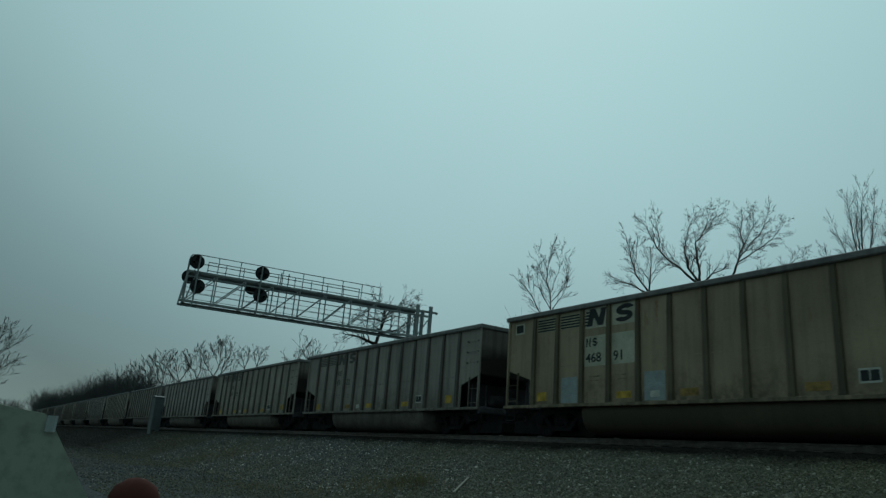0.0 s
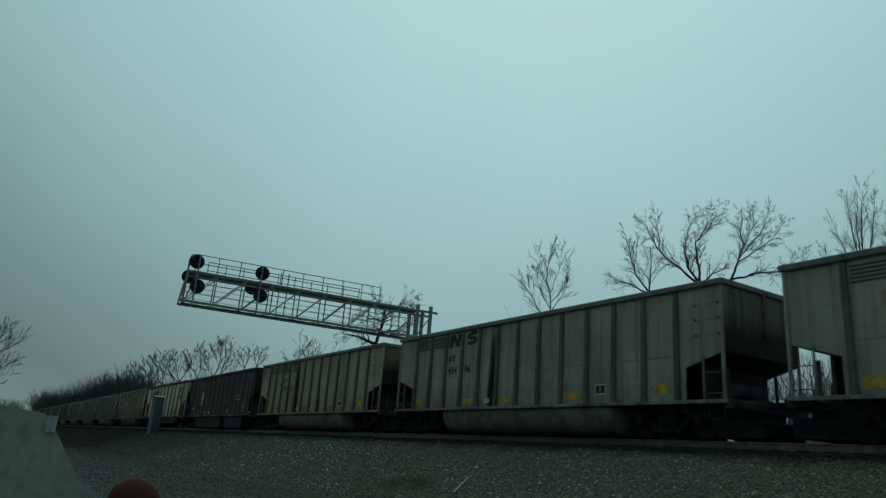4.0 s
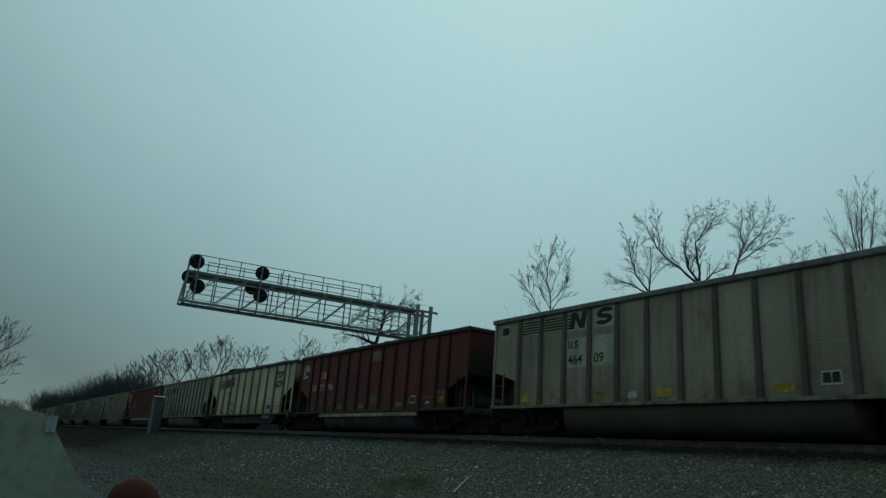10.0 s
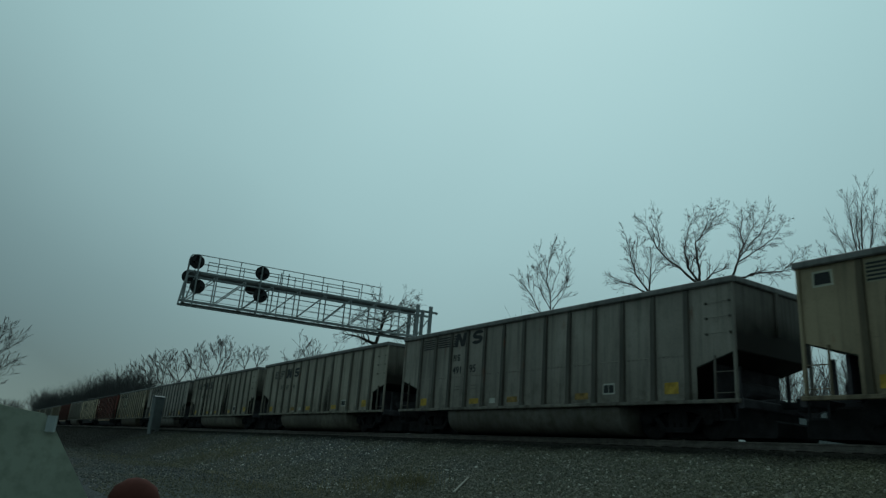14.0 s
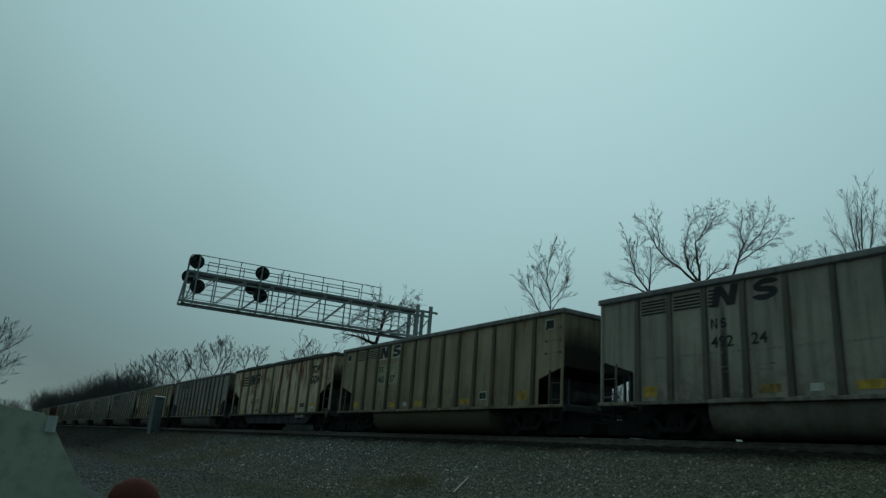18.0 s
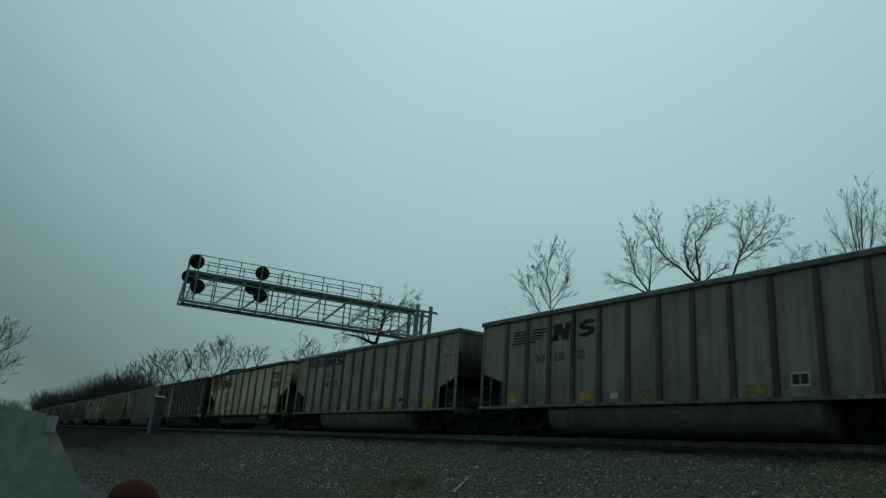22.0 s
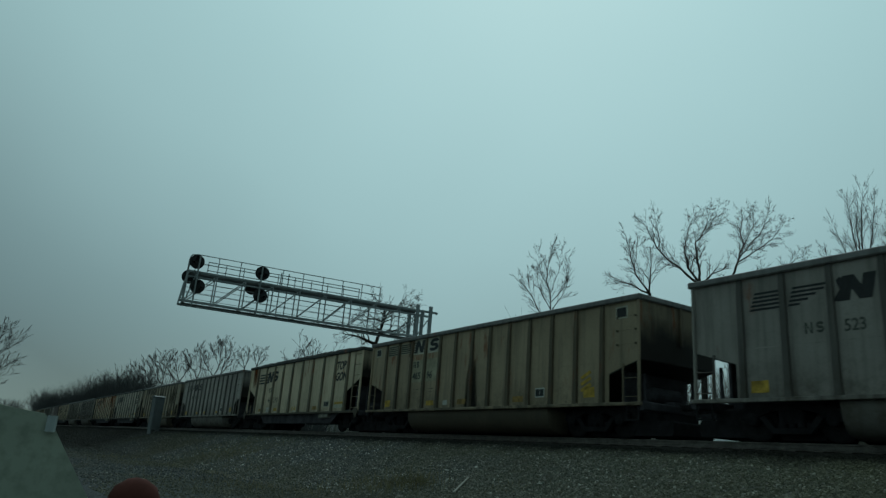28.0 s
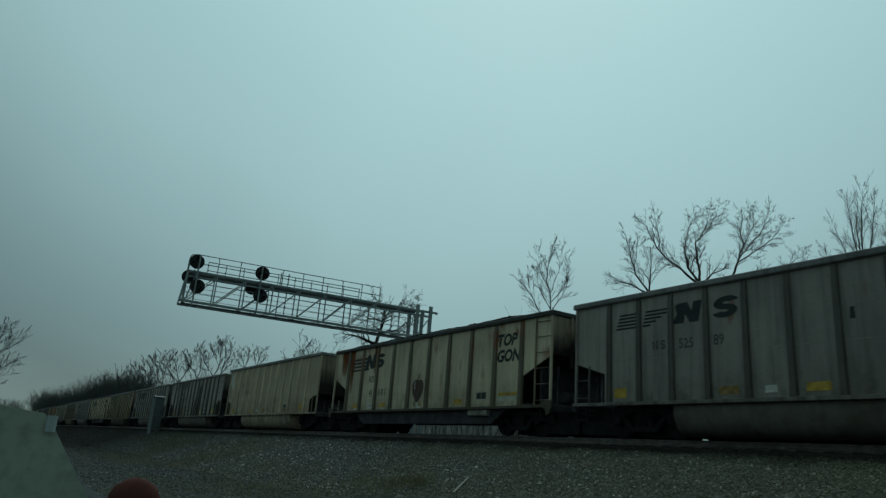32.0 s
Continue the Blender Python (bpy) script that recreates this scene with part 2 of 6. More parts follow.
# ---- mesh helpers ----
class Shape:
    """Vertices and faces of one mesh, from boxes, prisms and tubes."""

    def __init__(self):
        self.v, self.f = [], []

    def add(self, verts, faces):
        o = len(self.v)
        self.v += [tuple(p) for p in verts]
        self.f += [tuple(i + o for i in q) for q in faces]
        return self

    def box(self, x0, x1, y0, y1, z0, z1, c=0.0):
        """A box, with edges cut back by c all round its long direction."""
        if c <= 0:
            return self.add([(x, y, z) for x in (x0, x1) for y in (y0, y1) for z in (z0, z1)],
                            [(0, 1, 3, 2), (4, 6, 7, 5), (0, 4, 5, 1), (2, 3, 7, 6), (0, 2, 6, 4), (1, 5, 7, 3)])
        dims = (x1 - x0, y1 - y0, z1 - z0)
        axis = dims.index(max(dims))
        lims = [(x0, x1), (y0, y1), (z0, z1)]
        a, b = [i for i in range(3) if i != axis]
        (a0, a1), (b0, b1) = lims[a], lims[b]
        ring = [(a0 + c, b0), (a1 - c, b0), (a1, b0 + c), (a1, b1 - c), (a1 - c, b1), (a0 + c, b1), (a0, b1 - c), (a0, b0 + c)]
        pts = []
        for e in lims[axis]:
            for p, q in ring:
                t = [0, 0, 0]
                t[axis], t[a], t[b] = e, p, q
                pts.append(t)
        return self.add(pts, [tuple(range(7, -1, -1)), tuple(range(8, 16))] + [(i, (i + 1) % 8, 8 + (i + 1) % 8, 8 + i) for i in range(8)])

    def prism(self, poly, axis, lo, hi):
        """A polygon in the two other axes, drawn out along axis from lo to hi."""
        a, b = [i for i in range(3) if i != axis]
        n, pts = len(poly), []
        for e in (lo, hi):
            for p, q in poly:
                t = [0, 0, 0]
                t[axis], t[a], t[b] = e, p, q
                pts.append(t)
        return self.add(pts, [tuple(range(n - 1, -1, -1)), tuple(range(n, 2 * n))] + [(i, (i + 1) % n, n + (i + 1) % n, n + i) for i in range(n)])

    def path(self, pts, radii, n=5, cap=True):
        """A tube along points with a radius at each."""
        o = len(self.v)
        for i, p in enumerate(pts):
            d = Vector(pts[min(i + 1, len(pts) - 1)]) - Vector(pts[max(i - 1, 0)])
            d = d.normalized() if d.length > 1e-9 else Vector((0, 0, 1))
            s = d.cross(Vector((0.31, 0.82, 0.48))).normalized()
            t = d.cross(s)
            for k in range(n):
                a = 2 * math.pi * k / n
                q = Vector(p) + (s * math.cos(a) + t * math.sin(a)) * radii[i]
                self.v.append((q.x, q.y, q.z))
        for i in range(len(pts) - 1):
            for k in range(n):
                a, b = o + i * n + k, o + i * n + (k + 1) % n
                self.f.append((a, b, b + n, a + n))
        if cap:
            self.f.append(tuple(o + k for k in range(n - 1, -1, -1)))
            self.f.append(tuple(o + (len(pts) - 1) * n + k for k in range(n)))
        return self

    def ribbon(self, rims, y0, y1):
        """A flat bent stroke between pairs of points (x, z) on its two rims, with a thickness from y0 to y1."""
        o = len(self.v)
        for (a, b), (c, d) in rims:
            self.v += [(a, y0, b), (c, y0, d), (c, y1, d), (a, y1, b)]
        for i in range(len(rims) - 1):
            p = o + 4 * i
            self.f += [(p + k, p + (k + 1) % 4, p + 4 + (k + 1) % 4, p + 4 + k) for k in range(4)]
        e = o + 4 * (len(rims) - 1)
        self.f += [(o + 3, o + 2, o + 1, o), (e, e + 1, e + 2, e + 3)]
        return self

    def rod(self, p, q, r, n=6):
        return self.path([p, q], [r, r], n)

    def lathe(self, prof, axis, centre, n=20):
        """A profile of (along, radius) turned round an axis through centre."""
        a, b = [i for i in range(3) if i != axis]
        o = len(self.v)
        for u, r in prof:
            for k in range(n):
                t = [0, 0, 0]
                t[axis] = centre[axis] + u
                t[a], t[b] = centre[a] + r * math.cos(2 * math.pi * k / n), centre[b] + r * math.sin(2 * math.pi * k / n)
                self.v.append(tuple(t))
        for i in range(len(prof) - 1):
            for k in range(n):
                p, q = o + i * n + k, o + i * n + (k + 1) % n
                self.f.append((p, q, q + n, p + n))
        self.f.append(tuple(o + k for k in range(n - 1, -1, -1)))
        self.f.append(tuple(o + (len(prof) - 1) * n + k for k in range(n)))
        return self

    def mesh(self, name, mat, smooth=False):
        me = bpy.data.meshes.new(name)
        me.from_pydata(self.v, [], self.f)
        bm = bmesh.new()
        bm.from_mesh(me)
        bmesh.ops.recalc_face_normals(bm, faces=bm.faces)
        bm.to_mesh(me)
        bm.free()
        me.materials.append(mat)
        if smooth:
            me.polygons.foreach_set("use_smooth", [True] * len(me.polygons))
        me.update()
        return me


def part(name, shape, mat=None, parent=None, label="", at=None, smooth=False):
    """Links a shape, or a finished mesh, as one object under its thing."""
    me = shape if isinstance(shape, bpy.types.Mesh) else shape.mesh(name, mat, smooth)
    ob = new(name, me)
    if parent:
        ob.parent = parent
    if at:
        ob.location = at
    return tagged(ob, label)


STORE = {}


def stored(key, make, mat, smooth=False):
    """One mesh for all alike parts of one material."""
    full = (key, mat.name)
    if full not in STORE:
        STORE[full] = make().mesh(str(key if isinstance(key, str) else key[0]), mat, smooth)
    return STORE[full]


def words(text, size, mat, slant=0.0, narrow=0.85, bold=0.016):
    """Raised lettering in the plane of a car's side, read from the camera's side of the line: one mesh a character."""
    key = ("words", text, size, slant, narrow, mat.name)
    if key not in STORE:
        c = bpy.data.curves.new("lettering", "FONT")
        c.body, c.size, c.extrude, c.shear, c.resolution_u, c.offset = text, size, 0.002, slant, 3, bold * size
        ob = bpy.data.objects.new("lettering", c)
        me = bpy.data.meshes.new_from_object(ob)
        me.transform(Matrix.Diagonal((narrow, 1, 1, 1)))
        me.transform(Matrix.Rotation(radians(90), 4, "X"))
        bpy.data.objects.remove(ob)
        # faces that hang together, by their vertices
        owner = list(range(len(me.vertices)))

        def root(a):
            while owner[a] != a:
                a = owner[a]
            return a
        for e in me.edges:
            a, b = root(e.vertices[0]), root(e.vertices[1])
            owner[a] = b
        glyphs = {}
        for f in me.polygons:
            glyphs.setdefault(root(f.vertices[0]), Shape()).f.append(tuple(f.vertices))
        STORE[key] = []
        for g in glyphs.values():
            used = sorted({v for f in g.f for v in f})
            place = {v: n for n, v in enumerate(used)}
            g.v = [tuple(me.vertices[v].co) for v in used]
            g.f = [tuple(place[v] for v in f) for f in g.f]
            STORE[key].append(g.mesh("character", mat))
    return STORE[key]


def lettering(name, at, car, *args):
    for me in words(*args):
        part(name, me, parent=car, at=at)


# ---- the ground, the ballast and the track ----
BANK = [(-2500, -3.0), (-300, -2.2), (-60, -2.1), (-14, -2.0), (-6.2, -2.0), (-5.2, -2.05), (-0.9, -0.9), (4.2, -0.8), (6.5, -1.2), (30, -0.9), (120, -0.5), (2500, 0.0)]


def bank_height(y, prof=BANK):
    for (y0, z0), (y1, z1) in zip(prof, prof[1:]):
        if y <= y1:
            return z0 + (z1 - z0) * (y - y0) / (y1 - y0)
    return prof[-1][1]


def sheet(name, xs, ys, height, mat, label, category):
    s = Shape()
    s.v = [(x, y, height(x, y)) for x in xs for y in ys]
    n = len(ys)
    s.f = [(i * n + j, (i + 1) * n + j, (i + 1) * n + j + 1, i * n + j + 1) for i in range(len(xs) - 1) for j in range(n - 1)]
    return tagged(part(name, s, mat, smooth=True), label, category, kind="structure")


def ground_height(x, y):
    near = abs(x + 25) < 90 and -30 < y < 40
    return bank_height(y) + (0.05 * noise.noise((x * 0.35, y * 0.35, 0)) if near else 0)


xs = [-2500, -900, -400, -220, -150] + [-110 + 1.0 * i for i in range(126)] + [30, 60, 150, 500, 1200, 2500]
ys = [-2500, -800, -300, -120, -60, -35] + [-24 + 0.6 * i for i in range(70)] + [22, 30, 45, 70, 120, 300, 900, 2500]
sheet("ground", xs, ys, ground_height, SOIL, "dark cinder and dirt ground with thin dead grass", "ground")

CREST = [(-5.6, -2.06), (-5.2, -1.88), (-1.0, -0.42), (-0.5, -0.30), (0.3, -0.19), (4.0, -0.19), (6.6, -1.25)]


def ballast_height(x, y):
    rough = 0.05 * noise.noise((x * 1.1, y * 1.1, 3)) + 0.025 * noise.noise((x * 3.7, y * 3.7, 7))
    return bank_height(y, CREST) + rough * (1.0 if y < 0.2 else 0.3)


bx = [-1200, -600, -300, -160, -110] + [-80 + 0.3 * i for i in range(300)] + [12, 16, 30, 80, 300, 800]
by = [-5.6, -5.4] + [-5.2 + 0.2 * i for i in range(24)] + [-0.2, 0.2, 1.6, 3.0, 4.0, 5.0, 6.6]
ballast = sheet("ballast", bx, by, ballast_height, BED, "grey crushed-stone ballast shoulder sloping down from the track", "ballast")


def scatter_stones(count, x0, x1, y0, y1, size, height, thin=0.0, near=1.0, mat=None):
    rng = np.random.default_rng(4)
    cube = np.array([(x, y, z) for x in (-1, 1) for y in (-1, 1) for z in (-1, 1)], float)
    quads = np.array([(0, 1, 3, 2), (4, 6, 7, 5), (0, 4, 5, 1), (2, 3, 7, 6), (0, 2, 6, 4), (1, 5, 7, 3)])
    px = x1 - (x1 - x0) * rng.random(count) ** near
    py = y1 - (y1 - y0) * rng.random(count) ** (1.0 + thin)
    pz = np.array([height(a, b) for a, b in zip(px, py)])
    r = size * (0.55 + 0.9 * rng.random((count, 1, 1)))
    v = cube[None] * (1 + 0.7 * (rng.random((count, 8, 3)) - 0.5)) * r * (0.7 + 0.6 * rng.random((count, 1, 3)))
    a, t = rng.random(count) * 6.28, rng.random(count) * 1.6
    ca, sa, ct, st = np.cos(a), np.sin(a), np.cos(t), np.sin(t)
    x, y, z = v[..., 0], v[..., 1], v[..., 2]
    y, z = y * ct[:, None] - z * st[:, None], y * st[:, None] + z * ct[:, None]
    x, y = x * ca[:, None] - y * sa[:, None], x * sa[:, None] + y * ca[:, None]
    pts = np.stack([x + px[:, None], y + py[:, None], z + pz[:, None] + 0.3 * size], -1).reshape(-1, 3)
    faces = (quads[None] + 8 * np.arange(count)[:, None, None]).reshape(-1, 4)
    me = bpy.data.meshes.new("stones")
    me.from_pydata(pts.tolist(), [], faces.tolist())
    me.materials.append(mat or STONE)
    return part("ballast_stones", me)


stones = scatter_stones(120000, -90, -2.5, -5.3, -0.4, 0.0165, ballast_height, near=1.9)
far_stones = scatter_stones(15000, -150, -62, -5.3, -0.4, 0.034, ballast_height)
tagged(far_stones, "loose dark ballast stones along the far shoulder", "gravel", kind="stuff")
tagged(stones, "loose grey and olive ballast stones on the shoulder", "gravel", kind="stuff")

strays = scatter_stones(46000, -92, -6, -11.2, -5.1, 0.0145, lambda x, y: max(ground_height(x, y), ballast_height(x, y) if y > -5.6 else -9), 0.35, 1.6, DULL_STONE)
tagged(strays, "stray ballast stones spilled over the dark cinder ground", "gravel", kind="stuff")

NEAR_RAIL, GAUGE, MID = 0.805, 1.51, 1.5675
track = tagged(new("track"), "single main line of worn steel rails on dark ties", "railway track", kind="structure")
for yy in (NEAR_RAIL + 0.04, NEAR_RAIL + 0.04 + GAUGE):
    prof = [(-0.07, -0.17), (0.07, -0.17), (0.07, -0.155), (0.012, -0.13), (0.012, -0.045), (0.036, -0.035), (0.036, -0.006), (0.028, 0), (-0.028, 0), (-0.036, -0.006), (-0.036, -0.035), (-0.012, -0.045), (-0.012, -0.13), (-0.07, -0.155)]
    part("rail", Shape().prism([(yy + a, b) for a, b in prof], 0, -1150, 760), RAIL, track)
for i in range(200):
    part("tie", stored("tie", lambda: Shape().box(-0.115, 0.115, -1.3, 1.3, -0.36, -0.18, 0.015), TIE), parent=track, at=(-100 + 0.56 * i, MID, 0))


# ---- coal cars ----
PITCH, ZT, ZB, HALF = 16.18, 3.64, 0.834, 1.5675
SKIN = HALF - 0.095
KINDS = {
    "tub": dict(posts=[1.27 + 1.01 * i for i in range(13)], cut=(1.08, 1.95, 1.62), length=14.69, width=0.15),
    "flat": dict(posts=[1.42 + 1.353 * i for i in range(10)], cut=(1.42, 2.34, 1.72), length=15.0, width=0.19),
    "red": dict(posts=[1.44, 2.37, 3.32] + [4.43 + 1.069 * i for i in range(9)] + [13.72], cut=(1.15, 2.0, 1.55), length=14.93, width=0.13),
    "black_tub": dict(posts=[1.05 + 1.07 * i for i in range(13)], cut=(0.95, 1.95, 1.62), length=14.69, width=0.075),
    "hopper": dict(posts=[1.04 + 1.057 * i for i in range(13)] + [14.34], cut=(1.04, 2.1, 1.5), length=15.03, width=0.075),
    "tan_tub": dict(posts=[1.05 + 1.1 * i for i in range(12)], cut=(1.0, 1.75, 1.5), length=14.69, width=0.13, taller=0.13),
}


def side_sheet(kind):
    (c, ze, zi), LB = KINDS[kind]["cut"], KINDS[kind]["length"]
    poly = [(0, ze), (0, ZT - 0.06), (LB, ZT - 0.06), (LB, ze), (LB - c, zi), (LB - c, ZB), (c, ZB), (c, zi)]
    return Shape().prism(poly, 1, -0.008, 0.008)


def post_shape(w, sign):
    """A hat-section post, tapering into the top chord, with a flared foot."""
    s, d = Shape(), HALF - SKIN
    rings = ((ZB - 0.02, 1.25, 1.0), (ZB + 0.16, 1.0, 1.0), (ZT - 0.55, 0.9, 0.85), (ZT - 0.14, 0.85, 0.55))
    for z, f, g in rings:
        for x, y in ((-w * 0.5, 0), (-w * 0.44, d), (w * 0.44, d), (w * 0.5, 0)):
            s.v.append((x * f, sign * y * g, z))
    for i in range(3):
        for k in range(4):
            a, b = i * 4 + k, i * 4 + (k + 1) % 4
            s.f.append((a, b, b + 4, a + 4))
    s.f += [(3, 2, 1, 0), (12, 13, 14, 15)]
    return s


def end_sheet(kind):
    """The upright end wall with the slope sheet under it."""
    c, ze, zi = KINDS[kind]["cut"]
    reach = 2.9 if kind in ("flat", "hopper") else 2.4
    poly = [(0.0, ze), (0.0, ZT - 0.06), (0.03, ZT - 0.06), (0.03, ze + 0.03), (c, zi + 0.03), (reach, 0.98), (reach, 0.92), (c, zi - 0.03), (0.02, ze - 0.03)]
    return Shape().prism(poly, 1, -SKIN, SKIN)


def chord_shape(x0, x1, y0, y1):
    return Shape().box(x0, x1, y0, y1, ZT - 0.15, ZT, 0.025)


def tub_shape(x0, x1, depth, half):
    """A round-bottomed tub hanging between the trucks."""
    s, n, rings = Shape(), 12, ((x0, 0.96), (x0 + 0.04, 0.99), (x0 + 0.35, 1.0), ((x0 + x1) / 2, 1.0), (x1 - 0.35, 1.0), (x1 - 0.04, 0.99), (x1, 0.96))
    for x, f in rings:
        for k in range(n + 1):
            a = math.pi * k / n
            s.v.append((x, -half * math.copysign(abs(math.cos(a)) ** 0.28, math.cos(a)), ZB + 0.02 - depth * f * math.sin(a) ** 0.75))
    m = n + 1
    for i in range(len(rings) - 1):
        for k in range(n):
            s.f.append((i * m + k, i * m + k + 1, (i + 1) * m + k + 1, (i + 1) * m + k))
        s.f.append((i * m, (i + 1) * m, (i + 1) * m + n, i * m + n))
    s.f += [tuple(range(n, -1, -1)), tuple((len(rings) - 1) * m + k for k in range(m))]
    return s


def hopper_shape(x, reach):
    """One pyramid pocket of a hopper car, narrowing to its gate."""
    top, gate = reach + 0.55, reach
    return Shape().add([(x + a, b, ZB + 0.03) for a, b in ((-top, -1.4), (top, -1.4), (top, 1.4), (-top, 1.4))] +
                       [(x + a, b, 0.06) for a, b in ((-gate, -1.3), (gate, -1.3), (gate, 1.3), (-gate, 1.3))],
                       [(0, 1, 2, 3), (4, 7, 6, 5), (0, 4, 5, 1), (1, 5, 6, 2), (2, 6, 7, 3), (3, 7, 4, 0)])


def coal_shape(variant, lift, LB):
    rng = random.Random(variant)
    nx, ny, s = 110, 14, Shape()
    bumps = [(rng.uniform(2.8, 3.6), 0.95, 0.95 if variant in (9, 22) else 0.5)] + [(rng.uniform(2.5, 12.5), rng.uniform(1.6, 3.0), rng.uniform(0.3, 0.55)) for _ in range(6)]
    for i in range(nx + 1):
        x = 0.06 + (LB - 0.12) * i / nx
        ridge = max([h * math.exp(-((x - c) / w) ** 2) for c, w, h in bumps] + [0.55 if lift > 0.4 else 0.2])
        ridge *= min(1, max(0, (x - 0.3) / 1.6)) * min(1, max(0, (LB - x - 0.3) / 1.6))
        for j in range(ny + 1):
            y = -SKIN + 0.04 + (2 * SKIN - 0.08) * j / ny
            side = 1 - (abs(y) / SKIN) ** 2.4
            s.v.append((x, y, ZT - (0.20 if lift < 0.3 else 0.09) + lift * ridge * (0.55 + 0.45 * side) + 0.05 * side + 0.05 * noise.noise((x * 2, y * 2, variant)) + 0.045 * noise.noise((x * 7, y * 7, variant))))
    m = ny + 1
    s.f = [(i * m + j, (i + 1) * m + j, (i + 1) * m + j + 1, i * m + j + 1) for i in range(nx) for j in range(ny)]
    return s


def add_ladder(car, x, width, top, mat, k, y):
    """An upright rail beside the car's corner, with rungs to it."""
    ladder = part("ladder", Shape().box(x - 0.02, x + 0.02, -0.03, 0.03, ZB, top, 0.01), mat, car, at=(0, y, 0))
    z = 1.0
    while z < top - 0.05:
        part("rung", stored(("rung", width, k), lambda: Shape().rod((0, 0, 0), (width, 0, 0), 0.013, 5), mat), parent=ladder, at=(x, 0, z))
        z += 0.47


def truck_parts(car, x):
    """A two-axle freight truck: bolster, cast side frames, springs and turning wheelsets."""
    def bolster():
        return Shape().box(-0.24, 0.24, -1.05, 1.05, 0.38, 0.66, 0.05).lathe([(-0.1, 0.2), (0.1, 0.2)], 2, (0, 0, 0.72), 14)

    def frame_side():
        s, y = Shape(), 0.06
        s.prism([(-1.16, 0.44), (-1.16, 0.62), (-0.95, 0.68), (-0.45, 0.78), (0.45, 0.78), (0.95, 0.68), (1.16, 0.62), (1.16, 0.44), (0.95, 0.40), (0.72, 0.52), (0.42, 0.64), (-0.42, 0.64), (-0.72, 0.52), (-0.95, 0.40)], 1, -y, y)
        s.prism([(-0.72, 0.5), (-0.42, 0.16), (0.42, 0.16), (0.72, 0.5), (0.58, 0.54), (0.36, 0.28), (-0.36, 0.28), (-0.58, 0.54)], 1, -y, y)
        for c in (-0.889, 0.889):
            s.lathe([(-0.1, 0.1), (-0.08, 0.14), (0.1, 0.14)], 1, (c, 0, 0.457), 12)
        for c in (-0.2, 0, 0.2):
            s.lathe([(0, 0.075), (0.32, 0.075)], 2, (c, 0, 0.29), 10)
        return s

    def wheelset():
        s = Shape()
        for sg in (-1, 1):
            c = sg * 0.755
            s.lathe([(-0.065, 0.30), (-0.065, 0.45), (0.03 * sg, 0.457), (0.065, 0.452), (0.065, 0.36), (0.03, 0.34), (0.03, 0.14), (0.08, 0.11), (0.08, 0.05)], 1, (0, c, 0), 26)
            for k in range(6):
                a = 2 * math.pi * k / 6
                s.rod((0.27 * math.cos(a), c + 0.05 * sg, 0.27 * math.sin(a)), (0.27 * math.cos(a), c + 0.07 * sg, 0.27 * math.sin(a)), 0.035, 6)
        return s.lathe([(-1.05, 0.07), (-0.8, 0.085), (0.8, 0.085), (1.05, 0.07)], 1, (0, 0, 0), 12)

    tr = part("truck", stored("truck", bolster, TRUCK), parent=car, at=(x, 0, 0))
    for sg in (-1, 1):
        part("side_frame", stored("side_frame", frame_side, TRUCK), parent=tr, at=(0, sg * 1.0, 0))
    # rough brake gear, with bulk added to close bright gaps between the wheels
    part("brake_rigging", stored("brake_rigging", lambda: Shape().box(-0.36, -0.24, -0.95, 0.95, 0.18, 0.42, 0.03).box(0.24, 0.36, -0.95, 0.95, 0.18, 0.42, 0.03).box(-1.5, 1.5, -0.18, 0.18, 0.40, 0.62, 0.04).box(-0.5, 0.5, -0.62, 0.62, 0.05, 0.30, 0.03), TRUCK), parent=tr)
    return [part("wheelset", stored("wheelset", wheelset, WHEEL, True), parent=tr, at=(o, 0, 0.457)) for o in (-0.889, 0.889)]


def coupler_shape(sg):
    s = Shape()
    s.box(0 if sg > 0 else -0.62, 0.62 if sg > 0 else 0, -0.07, 0.07, 0.76, 0.92, 0.03)
    s.prism([(sg * 0.52, -0.14), (sg * 0.74, -0.16), (sg * 0.745, 0.02), (sg * 0.64, 0.06), (sg * 0.70, 0.15), (sg * 0.52, 0.16)], 2, 0.70, 0.98)
    return s


def hose_shape(sg):
    pts = [(sg * 0.25, -0.32, 0.72), (sg * 0.42, -0.33, 0.60), (sg * 0.56, -0.28, 0.38), (sg * 0.70, -0.18, 0.30)]
    return Shape().path(pts, [0.022] * 4, 6)


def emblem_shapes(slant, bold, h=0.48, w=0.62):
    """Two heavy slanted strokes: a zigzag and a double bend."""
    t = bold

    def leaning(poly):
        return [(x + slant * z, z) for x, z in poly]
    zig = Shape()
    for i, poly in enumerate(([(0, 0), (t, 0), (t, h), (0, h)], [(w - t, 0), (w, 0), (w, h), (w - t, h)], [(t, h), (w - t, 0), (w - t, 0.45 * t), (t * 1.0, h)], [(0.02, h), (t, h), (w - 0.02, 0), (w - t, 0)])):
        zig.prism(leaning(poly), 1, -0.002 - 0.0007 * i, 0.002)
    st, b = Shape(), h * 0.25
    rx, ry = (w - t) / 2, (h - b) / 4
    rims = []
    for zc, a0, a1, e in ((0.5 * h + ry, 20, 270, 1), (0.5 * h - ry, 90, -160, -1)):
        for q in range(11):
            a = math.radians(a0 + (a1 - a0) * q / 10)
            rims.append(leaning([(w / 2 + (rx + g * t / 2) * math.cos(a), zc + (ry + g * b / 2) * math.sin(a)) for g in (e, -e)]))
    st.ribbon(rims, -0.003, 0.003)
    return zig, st


